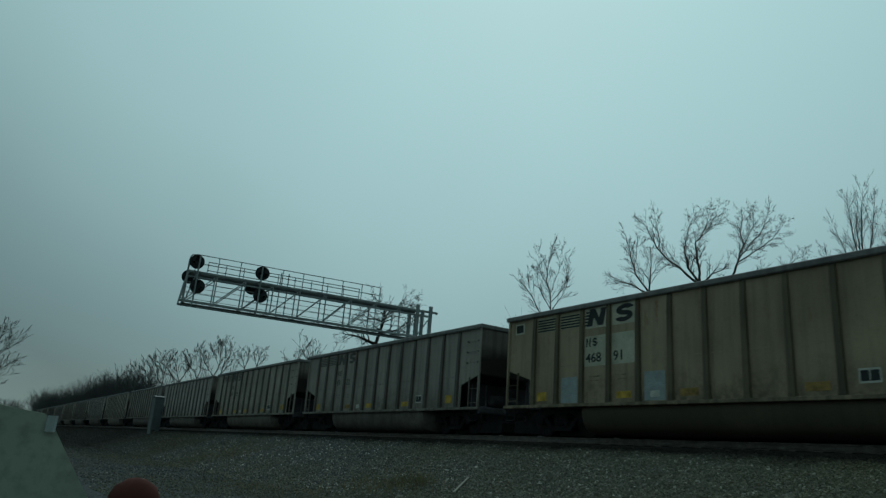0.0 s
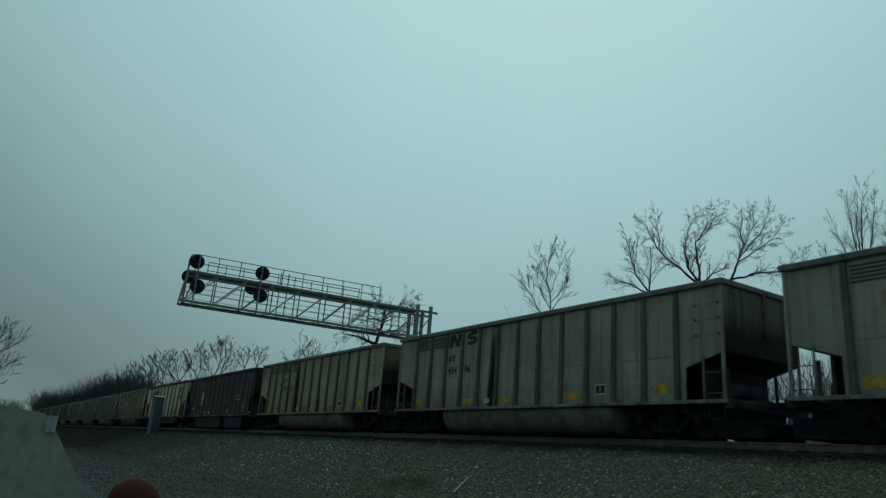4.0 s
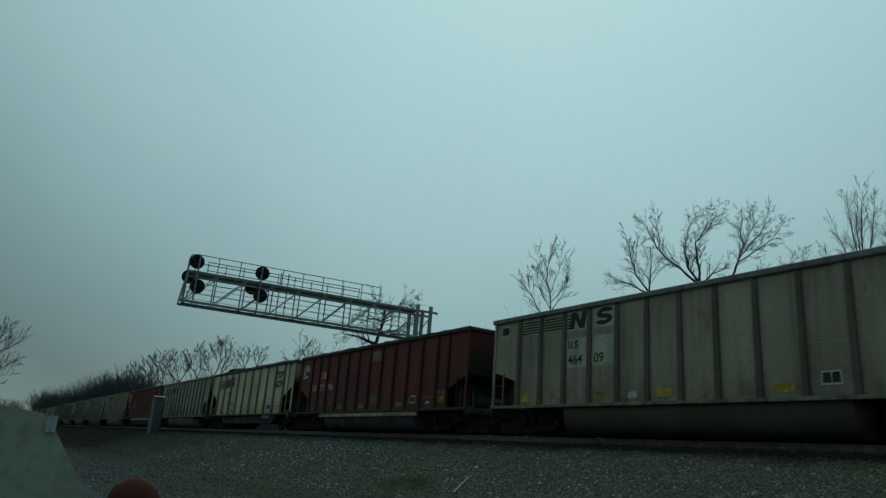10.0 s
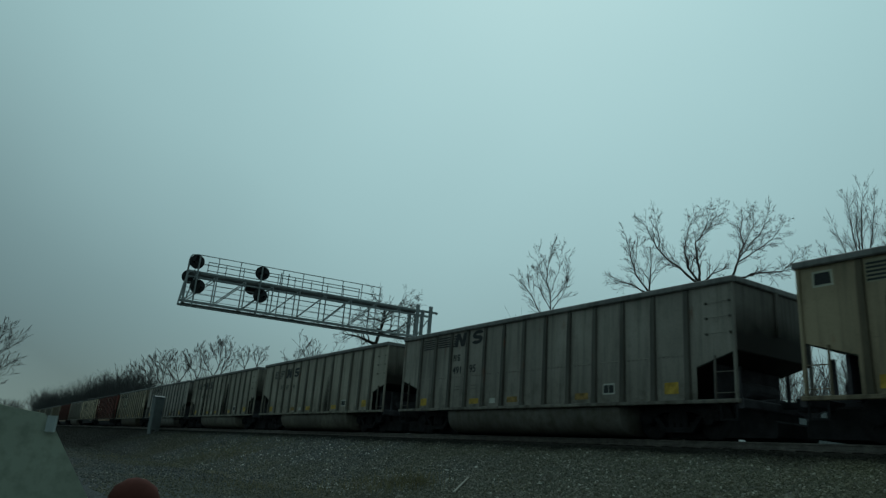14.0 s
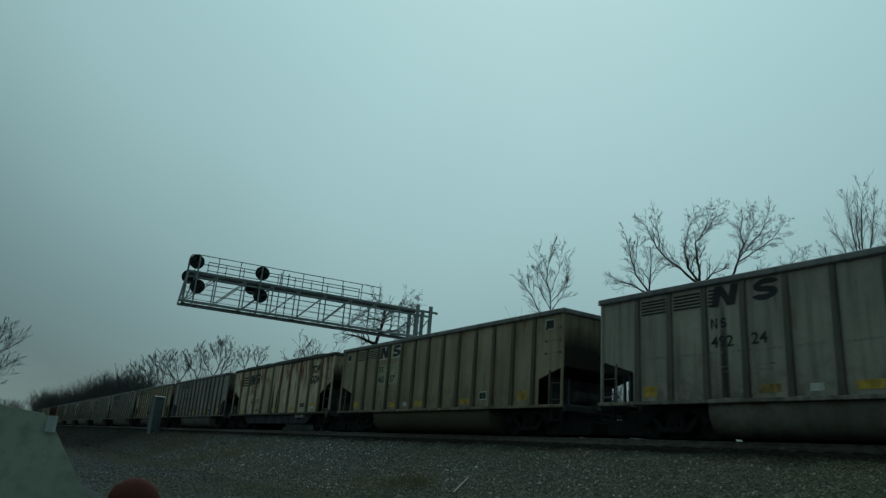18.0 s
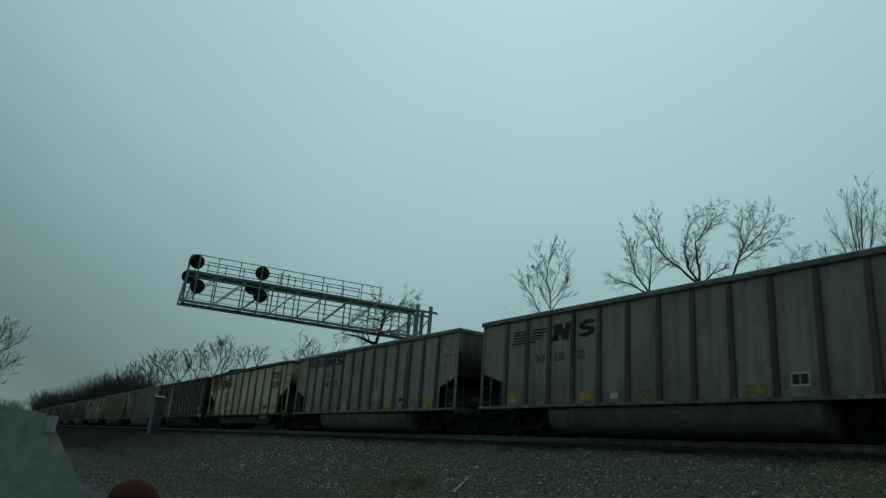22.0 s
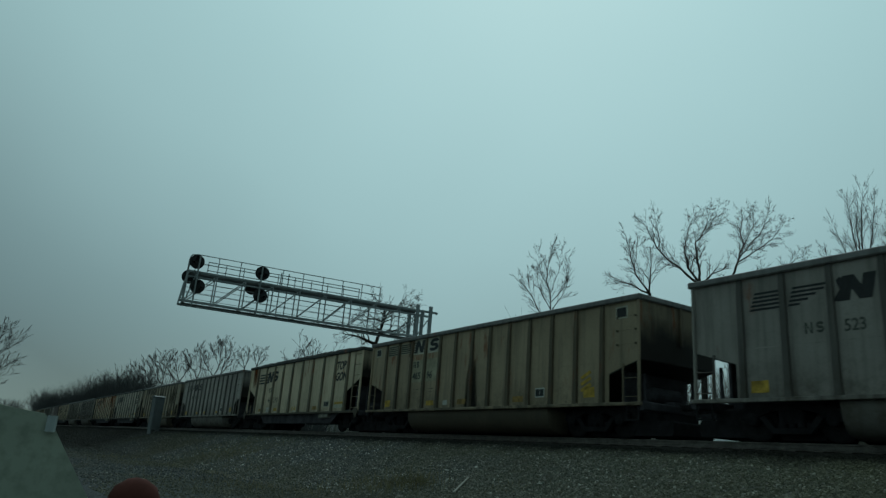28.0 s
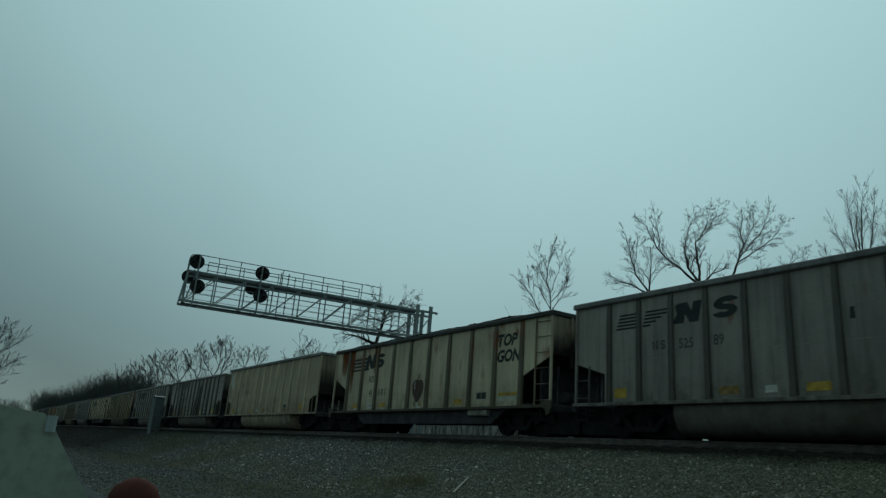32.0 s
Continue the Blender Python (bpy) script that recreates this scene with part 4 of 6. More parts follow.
        if i == 1 and kind in ("tub", "tan_tub"):
            part("reflector_stripe", patch(ps[1] + 0.36, 1.10, 0.42, 0.26), YELLOW, car, at=(0, y - 0.004, 0))
            continue
        part("reflector_stripe", patch(xr, tall + (0.10 if big else 0), 0.42 if big else 0.52, 0.28 if big else (0.12 if kind == "black_tub" else 0.18)), (YELLOW if big or (k + i) % 3 else OLD_YELLOW) if kind != "red" else (BROWN_PALE if i == 4 else OLD_YELLOW), car, at=(0, y - 0.004, 0))
        if kind == "flat" and i < 7:
            part("reflector_stripe", patch(xr + 0.08, tall - 0.13, 0.30, 0.06), WHITE, car, at=(0, y - 0.004, 0))
    if kind == "flat":
        part("reflector_stripe", patch((ps[9] + ps[10]) / 2 + 0.05, 1.24, 1.0, 0.10), YELLOW, car, at=(0, y - 0.006, 0))
        part("light_panel", patch((ps[9] + ps[10]) / 2 - 0.05, 1.09, 0.95, 0.15), PATCH, car, at=(0, y - 0.005, 0))
    i = n - 4 if kind != "flat" else n - 3
    xc = (ps[i] + ps[i + 1]) / 2
    if kind == "black_tub":
        return car
    zc, wide = (1.92 if kind == "hopper" else 1.22), (0.62 if kind in ("flat", "hopper") else 0.42)
    if kind == "hopper":
        xc = 12.15
    part("data_plate", patch(xc, zc, wide, 0.29), (WHITE if kind != "flat" else PATCH), car, at=(0, y - 0.004, 0))
    for dx in (-0.22 * wide, 0.22 * wide):
        part("data_square", patch(xc + dx, zc, 0.41 * wide, 0.21), INK, car, at=(0, y - 0.008, 0))
    for x, w, z0, z1, where in STAINS.get(k, ()):
        stain(car, -HALF - 0.003 if where == "post" else y - 0.002, x, w, z0, z1, where)
    if kind == "red":
        xc = (ps[n - 3] + ps[n - 2]) / 2
        part("small_tag", patch(xc, 1.08, 0.26, 0.08), WHITE, car, at=(0, y - 0.004, 0))
        for dx, w in ((-0.22, 0.30), (0.20, 0.34)):
            part("small_writing_bar", patch(xc + dx, 1.28, w, 0.06), BROWN_PALE, car, at=(0, y - 0.004, 0))
        for dx in (-0.17, 0.17):
            part("small_writing_bar", patch(ps[n - 2] + 0.36 + dx, 1.42, 0.26, 0.14), BROWN_PALE, car, at=(0, y - 0.004, 0))
        notched = Shape().box(-0.26, 0.26, -0.002, 0.002, 0.12, 0.26)
        for q in range(3):
            notched.prism([(-0.24 + 0.17 * q, 0.12), (-0.19 + 0.17 * q, 0.02), (-0.14 + 0.17 * q, 0.02), (-0.10 + 0.17 * q, 0.12)], 1, -0.002, 0.002)
        part("reflector_stripe", notched, OLD_YELLOW, car, "worn yellow notched stripe", at=(ps[n - 2] + 0.36, y - 0.004, 1.04))
    else:
        part("small_tag", patch((ps[5] + ps[6]) / 2, 1.05, 0.29, 0.16), WHITE, car, at=(0, y - 0.004, 0))
    if k == 0:
        for x, z in ((ps[2] + 0.5, 1.25), (ps[5] + 0.5, 1.25)):
            part("light_panel", patch(x, z, 0.66, 0.72), PALE, car, "pale grey repair patch", at=(0, y - 0.002, 0))
    if k == 23:
        part("light_panel", patch(8.6, 1.45, 0.85, 0.42), PALE, car, "pale grey repair patch", at=(0, y - 0.002, 0))
    if k == 30:
        for i in range(3):
            z = 1.24 + 0.17 * i
            part("spray_stroke", Shape().prism([(12.55, z), (12.62, z - 0.07), (12.98, z + 0.10), (12.92, z + 0.18)], 1, -0.0015, 0.0015), YELLOW, car, "slanting yellow paint stroke", at=(0, y - 0.007, 0))
    if k == 35:
        part("rust_hole", patch(7.6, 2.45, 0.10, 0.24), INK, car, at=(0, y - 0.004, 0))
    if k == 26:
        part("dark_square", patch(8.8, 1.74, 0.42, 0.32), INK, car, at=(0, y - 0.004, 0))
    if k == 34:
        s, xc, zc = Shape(), 7.5, 1.62
        rim_pts = [(xc + 0.40 * math.cos(u) * (1 + 0.12 * math.sin(u)), zc + 0.42 * math.sin(u) - 0.10 * abs(math.sin(u)) ** 6) for u in [2 * math.pi * a / 22 for a in range(22)]]
        s.prism(rim_pts, 1, -0.002, 0.002)
        s.prism([(xc - 0.04, zc + 0.34), (xc + 0.04, zc + 0.34), (xc + 0.10, zc + 0.54), (xc + 0.03, zc + 0.54)], 1, -0.002, 0.002)
        part("spray_glint", patch(xc - 0.22, zc + 0.12, 0.07, 0.3), PALE, car, at=(0, y - 0.008, 0))
        part("spray_mark", s, BROWN_INK, car, "brown sprayed fruit-shaped mark", at=(0, y - 0.004, 0))
    return car


OLIVE, LIGHT_OLIVE, GREEN_GREY, BLUE_GREY, DARK_GREY = (0.30, 0.265, 0.165), (0.325, 0.302, 0.205), (0.305, 0.305, 0.235), (0.335, 0.342, 0.285), (0.25, 0.252, 0.205)
CREAM, RED, BLACK, TAN, GREY_CREAM = (0.55, 0.51, 0.335), (0.152, 0.040, 0.029), (0.040, 0.036, 0.032), (0.38, 0.34, 0.24), (0.42, 0.41, 0.31)
T1 = "weathered green-grey steel coal car with round tubs and louvred marks"
T2 = "olive-brown steel coal car with white number patches and round tubs"
T3 = "grey steel coal car with slanted dark flag emblem and round tubs"
T4 = "cream flat-bottomed coal car lettered TOP GON, heaped with coal"
T5 = "dark red coal car with cream numbers and heaped coal"
STAINS = {3: ((5.45, 0.7, 0.86, 3.6, ""), (8.3, 0.7, 0.86, 2.4, "faint")), 4: ((6.1, 0.6, 0.86, 3.5, ""),), 12: ((9.1, 0.9, 0.86, 2.5, "faint"), (2.7, 0.7, 0.86, 3.0, "faint")),
          13: ((8.82, 0.95, 0.80, 3.1, ""), (8.34, 0.14, 0.86, 2.3, "post"), (8.05, 0.4, 0.86, 2.3, ""), (3.29, 0.14, 0.86, 2.4, "post"), (3.1, 0.4, 0.86, 3.5, "faint"), (3.45, 0.35, 0.86, 3.4, ""), (6.6, 0.16, 0.95, 1.9, ""), (8.85, 0.4, 2.3, 3.5, "faint")),
          14: ((9.0, 0.8, 0.86, 2.6, "faint"),), 16: ((6.6, 0.7, 0.86, 2.2, "faint"), (1.78, 0.4, 1.0, 2.9, "")), 18: ((8.0, 0.8, 0.86, 2.5, ""), (7.2, 0.5, 0.86, 2.9, "faint")), 20: ((9.2, 0.7, 0.9, 2.5, "faint"), (3.75, 0.26, 0.9, 3.3, "faint")),
          22: ((0.72, 1.2, 1.9, 3.5, "rust"), (2.0, 0.9, 2.9, 3.5, "rust")), 25: ((9.3, 0.8, 0.9, 2.4, "faint"), (0.9, 0.9, 2.2, 3.5, "rust"), (12.9, 1.2, 2.1, 3.5, "rust"), (6.2, 1.0, 2.6, 3.5, "rust")), 34: ((1.7, 0.5, 1.6, 3.5, "rust"), (0.9, 0.8, 2.4, 3.5, "rust"), (3.9, 0.4, 2.2, 3.5, "rust")), 29: ((0.8, 0.9, 2.4, 3.5, "rust"),), 23: ((11.2, 0.5, 0.86, 3.3, "faint"),),
          27: ((11.7, 0.6, 1.7, 3.4, "smear"), (12.05, 0.5, 1.8, 3.4, "smear"), (12.72, 0.4, 1.7, 3.6, "smear"), (12.72, 0.3, 1.9, 3.5, "smear"), (13.05, 0.4, 1.8, 3.6, "smear"), (7.66, 0.8, 1.5, 3.6, "smear"), (11.9, 0.9, 0.86, 1.8, "faint"), (6.6, 0.6, 1.2, 3.2, "smear")),
          30: ((3.2, 0.6, 2.8, 3.5, "rust"), (7.35, 0.8, 0.86, 2.6, ""),), 35: ((9.5, 0.6, 0.86, 2.5, "faint"),),
          32: ((3.35, 0.5, 0.86, 2.9, ""), (4.05, 0.7, 0.86, 3.0, "faint"), (7.8, 0.6, 0.86, 2.6, "faint"), (5.2, 0.5, 0.86, 3.5, ""), (8.9, 0.8, 0.86, 3.3, ""), (2.2, 0.5, 0.86, 2.8, "faint"), (11.0, 0.6, 0.86, 2.7, "faint"))}
TRAIN = {
    0: ("tub", OLIVE, "patched", "468", "91", 0.25, 0.4, T2), 1: ("flat", CREAM, "top", "23", "194", 0.25, 0.4, T4),
    2: ("hopper", BLACK, "hopper", "", "122", 0.3, 0.5, "black hopper coal car with pale ribs and yellow reflectors"),
    3: ("tub", LIGHT_OLIVE, "faded", "500", "42", 0.1, 0.5, T1), 4: ("tub", GREEN_GREY, "louvre", "484", "96", 0.1, 0.6, T1),
    5: ("tub", GREEN_GREY, "faded", "496", "12", 0.1, 0.5, T1), 6: ("tub", LIGHT_OLIVE, "faded", "499", "56", 0.1, 0.5, T1),
    7: ("red", RED, "arc", "5079", "46", 0.1, 0.5, T5), 8: ("tub", GREEN_GREY, "flag", "510", "42", 0.05, 0.45, T3),
    9: ("flat", CREAM, "top", "42", "166", 0.1, 0.4, T4), 10: ("red", tint(RED, 0.85), "arc", "5077", "96", 0.15, 0.6, T5),
    11: ("tub", LIGHT_OLIVE, "patched", "464", "09", 0.2, 0.5, T2), 12: ("tub", BLUE_GREY, "louvre", "488", "72", 0.1, 0.6, T1),
    13: ("tub", tint(GREEN_GREY, 1.04), "flag", "518", "46", 0.05, 0.8, T3), 14: ("tub", GREEN_GREY, "flag", "507", "94", 0.05, 0.5, T3),
    15: ("tub", DARK_GREY, "louvre", "491", "95", 0.1, 0.6, T1), 16: ("tub", OLIVE, "patched", "463", "14", 0.25, 0.5, T2),
    17: ("tub", DARK_GREY, "faded", "490", "41", 0.1, 0.6, T1), 18: ("flat", tint(CREAM, 0.95), "top", "42", "940", 0.85, 0.5, "rust-streaked cream coal car lettered TOP GON"),
    19: ("tub", tint(OLIVE, 0.95), "patched", "465", "57", 0.3, 0.5, T2), 20: ("tub", tint(GREEN_GREY, 1.02), "louvre", "492", "24", 0.1, 0.6, T1),
    21: ("black_tub", BLACK, "plain_dark", "10", "577", 0.1, 0.4, "black coal car with pale ribs and one white post"),
    22: ("flat", CREAM, "top", "41", "576", 0.45, 0.35, T4), 23: ("tub", GREEN_GREY, "louvre", "481", "23", 0.1, 0.5, T1),
    24: ("tub", DARK_GREY, "flag", "530", "02", 0.05, 0.5, T3), 25: ("flat", tint(CREAM, 0.95), "top", "42", "846", 1.0, 0.5, "rust-streaked cream coal car lettered TOP GON"),
    26: ("flat", GREY_CREAM, "top", "39", "582", 0.1, 0.45, T4), 27: ("tub", LIGHT_OLIVE, "louvre", "501", "51", 0.15, 0.6, T1),
    28: ("tub", BLUE_GREY, "flag", "533", "25", 0.05, 0.5, T3), 29: ("flat", CREAM, "top", "41", "330", 0.3, 0.5, T4),
    30: ("tub", OLIVE, "patched", "465", "96", 0.35, 0.5, T2), 31: ("tub", tint(BLUE_GREY, 0.82), "flag", "523", "62", 0.05, 0.5, T3),
    32: ("tub", tint(DARK_GREY, 1.15), "faded", "497", "20", 0.1, 0.7, T1), 33: ("tan_tub", TAN, "tan", "10", "744", 0.1, 0.25, "clean tan coal car with pale ribs and round tubs"),
    34: ("flat", tint(CREAM, 0.9), "top", "41", "601", 0.4, 0.5, "cream coal car lettered TOP GON with a brown sprayed mark"),
    35: ("tub", DARK_GREY, "flag", "525", "89", 0.05, 0.5, T3), 36: ("tub", GREEN_GREY, "flag", "511", "30", 0.05, 0.5, T3),
}
OFFSETS = {1: -0.13, 2: -0.2, 6: 0.19, 8: 0.2, 9: -0.17, 10: -0.34, 11: -0.1, 13: 0.22, 14: 0.07, 18: 0.1, 25: 0.11, 28: -0.11, 30: -0.25, 31: -0.12, 34: 0.33, 35: 0.14}
CARS = {}
for k in range(-12, 37):
    if k in TRAIN:
        kind, colour, style, a, b, rust, grime, label = TRAIN[k]
        CARS[k] = coal_car(k, kind, colour, style, a, b, rust, grime, True, label)
    else:
        colour = (BLUE_GREY, GREEN_GREY, DARK_GREY)[k % 3]
        CARS[k] = coal_car(k, "tub", colour, "faded", "49", str(21 - k), 0.1, 0.5, k >= -2, T1)


# ---- cantilever signal bridge ----
def signal_bridge():
    reach = 15.6
    br = tagged(new("signal_bridge"), "galvanised cantilever signal bridge with railed walkway over the line", "signal bridge")
    br.location = (-41.23, 10.72, -0.98)
    br.rotation_euler = (0, radians(-0.75), math.atan2(-15.42, -2.42))
    z0, z1, z2 = 7.9, 9.75, 10.85
    half, back = 0.6, 0.9
    for y in (-back, half):
        part("lower_chord", Shape().box(-1.07, reach + 0.22, y - 0.06, y + 0.06, z0 - 0.075, z0 + 0.075, 0.02), GALV, br)
        part("upper_chord", Shape().box(-1.07, reach, y - 0.06, y + 0.06, z1 - 0.075, z1 + 0.075, 0.02), GALV, br)
        n = 9
        for i in range(n + 1):
            x = reach * i / n
            part("truss_post", stored("truss_post", lambda: Shape().box(-0.035, 0.035, -0.035, 0.035, z0, z1, 0.01), GALV), parent=br, at=(x, y, 0))
            if i < n:
                part("truss_diagonal", stored("truss_diagonal", lambda: Shape().path([(0, 0, z1 - 0.05), (reach / n, 0, z0 + 0.05)], [0.04, 0.04], 4), GALV), parent=br, at=(x, y, 0))
        start, end = (3.25, reach - 0.35) if y > 0 else (4.3, reach - 1.2)
        for i in range(10):
            x = start + (end - start) * i / 9
            part("rail_post", stored("rail_post", lambda: Shape().box(-0.025, 0.025, -0.025, 0.025, z1, z2, 0.008), GALV), parent=br, at=(x, y, 0))
        for z in (z2, z1 + 0.55):
            part("hand_rail", Shape().rod((start, y, z), (end, y, z), 0.028, 6), GALV, br)
        for z in (z0 + 0.4, z0 + 0.75, z0 + 1.1, z0 + 1.45) if y < 0 else (z0 + 0.6, z0 + 1.2):
            part("guard_wire", Shape().rod((1.0, y * 0.7, z), (reach, y * 0.7, z), 0.016, 5), GALV, br)
    for i in range(20):
        part("cross_strut", stored("cross_strut", lambda: Shape().box(-0.03, 0.03, -back, half, -0.04, 0.03, 0.01), GALV), parent=br, at=(reach * i / 19, 0, z0))
    part("walkway", Shape().box(0.3, reach, -0.45, 0.2, z1 - 0.03, z1 + 0.01), GRATING, br, "dull grey walkway grating")
    part("lower_deck", Shape().box(0.3, reach, -0.40, 0.15, z0 - 0.06, z0 - 0.045), GRATING, br, "dull grey walkway grating")
    for z in (z2, z1 + 0.55):
        part("end_rail", Shape().path([(reach - 0.35, half, z), (reach - 0.05, half - 0.12, z - 0.05), (reach, half - 0.5, z - 0.1), (reach, -back, z - 0.1)], [0.028] * 4, 6), GALV, br)
    for y in (-back, -0.15, half - 0.3):
        part("end_post", stored("end_post", lambda: Shape().box(-0.025, 0.025, -0.025, 0.025, z1, z2 - 0.1, 0.008), GALV), parent=br, at=(reach, y, 0))
    for y in (-back, half):
        part("end_strut", Shape().rod((reach, y, z1), (reach + 0.2, y, z0), 0.05, 6), GALV, br)
        part("end_strut", Shape().rod((reach - 0.5, y, z1), (reach - 0.1, y, z0), 0.035, 6), GALV, br)
    part("caged_ladder", Shape().rod((9.3, -half, z0), (9.3, -half, z2 + 0.1), 0.035, 5).rod((9.8, -half, z0), (9.8, -half, z2 + 0.1), 0.035, 5), GALV, br)
    for x, y in ((0.42, half), (0.42, -back), (-0.55, half), (-0.55, -back)):
        part("mast_leg", stored("mast_leg", lambda: Shape().box(-0.11, 0.11, -0.11, 0.11, 0.0, 10.15, 0.025), GALV), parent=br, at=(x, y, 0))
    for i in range(6):
        part("mast_lacing", stored("mast_lacing", lambda: Shape().path([(0, 0, 0), (-0.97, 0, 1.5)], [0.04, 0.04], 4), GALV), parent=br, at=(0.42, half, 0.4 + 1.5 * i))
    part("footing", Shape().box(-1.7, 0.45, -1.0, 1.0, -0.35, 0.04, 0.05), plain("mast_concrete", (0.33, 0.33, 0.31), 0.9), br)
    # signal heads: round black targets with hooded lamps, unlit
    for x, y, z in ((15.22, half + 0.18, z1 + 0.60), (14.95, half + 0.18, z1 - 0.90), (15.42, -back - 0.1, z1 - 0.02),
                    (11.24, half + 0.18, z1 + 0.60), (11.16, half + 0.18, z1 - 0.84), (11.50, -back - 0.1, z1 - 0.06)):
        head = part("signal_target", stored("signal_target", lambda: Shape().lathe([(-0.02, 0.445), (0.02, 0.445), (0.025, 0.425), (0.03, 0.2)], 1, (0, 0, 0), 28), SIGNAL_BLACK), parent=br, label="round black signal target", at=(x, y, z))
        for a in range(3):
            u = math.pi / 2 + 2 * math.pi * a / 3
            part("lamp_hood", stored("lamp_hood", lambda: Shape().lathe([(0.02, 0.10), (0.2, 0.11), (0.2, 0.095), (0.06, 0.085)], 1, (0, 0, 0), 14), SIGNAL_BLACK), parent=head, at=(0.22 * math.cos(u), 0, 0.22 * math.sin(u)))
        part("signal_case", stored("signal_case", lambda: Shape().box(-0.18, 0.18, -0.3, -0.02, -0.25, 0.25, 0.04), SIGNAL_BLACK), parent=head)
    for x in (15.08, 11.30):
        part("signal_mast", Shape().rod((x, half + 0.42, z0 - 0.3), (x, half + 0.42, z1 + 0.95), 0.05, 8), GALV, br)
        for z in (z0 - 0.1, z1 + 0.05):
            part("mast_bracket", Shape().box(x - 0.05, x + 0.05, half - 0.02, half + 0.44, z - 0.04, z + 0.04, 0.01), GALV, br)
    return br


signal_bridge()


# ---- bare trees ----
def turned(d, angle, rng):
    axis = d.cross(Vector((rng.uniform(-1, 1), rng.uniform(-1, 1), rng.uniform(-1, 1)))).normalized()
    return (Matrix.Rotation(angle, 3, axis) @ d).normalized()


def grow(thick, thin, p, d, length, r, level, rng, habit):
    """One crooked tapering branch and its side branches."""
    crook, lift, kids, splay, low = habit
    n = max(3, min(9, int(length / 0.40)))
    pts, radii = [p.copy()], [r]
    for i in range(n):
        c = crook * (0.7, 0.95, 1.0, 0.9)[min(level, 3)]
        d = (d + Vector((rng.gauss(0, c), rng.gauss(0, c), rng.gauss(0, c) + lift))).normalized()
        p = p + d * (length / n)
        pts.append(p.copy())
        radii.append(max(low, r * (1 - 0.95 * (i + 1) / n)))
    (thick if level == 0 else thin).path(pts, radii, 6 if level == 0 else (4 if level == 1 else 3), level == 0)
    if level >= len(kids):
        return
    for c in range(kids[level]):
        t = 0.18 + 0.82 * (c + rng.random()) / kids[level]
        i = min(n - 1, int(t * n))
        q = pts[i].lerp(pts[i + 1], t * n - i)
        way = (pts[i + 1] - pts[i]).normalized()
        grow(thick, thin, q, turned(way, radians(rng.uniform(*splay)), rng), length * rng.uniform(0.26, 0.56) * (1.15 - 0.5 * t), max(low, radii[i] * rng.uniform(0.42, 0.66)), level + 1, rng, habit)


def tree_meshes(seed, radius, fork, limbs, habit, facing):
    """Trunk and crown. limbs: (lean to the side in degrees, lean in depth, length); facing: the compass turn of the sideways axis."""
    rng = random.Random(seed)
    thick, thin = Shape(), Shape()
    side, deep = Vector((math.cos(facing), math.sin(facing), 0)), Vector((-math.sin(facing), math.cos(facing), 0))
    n, p, pts = 6, Vector((0, 0, -0.3)), [Vector((0, 0, -0.3))]
    for i in range(n):
        p = p + Vector((rng.gauss(0, 0.04), rng.gauss(0, 0.04), 1)) * (fork / n)
        pts.append(p.copy())
    thick.path(pts, [radius * (1.3 if i == 0 else 1 - 0.35 * i / n) for i in range(n + 1)], 9)
    for a, b, length in limbs:
        d = (Vector((0, 0, 1)) + side * math.tan(radians(a)) + deep * math.tan(radians(b))).normalized()
        grow(thick, thin, p - Vector((0, 0, rng.uniform(0, fork * 0.12))), d, length, radius * rng.uniform(0.46, 0.62), 0, rng, habit)
    return thick, thin


def spot(az, dist):
    """A place on the ground by compass bearing from the line's normal and distance from the eye."""
    x, y = EYE[0] + dist * math.sin(radians(az)), EYE[1] + dist * math.cos(radians(az))
    return x, y, bank_height(y)


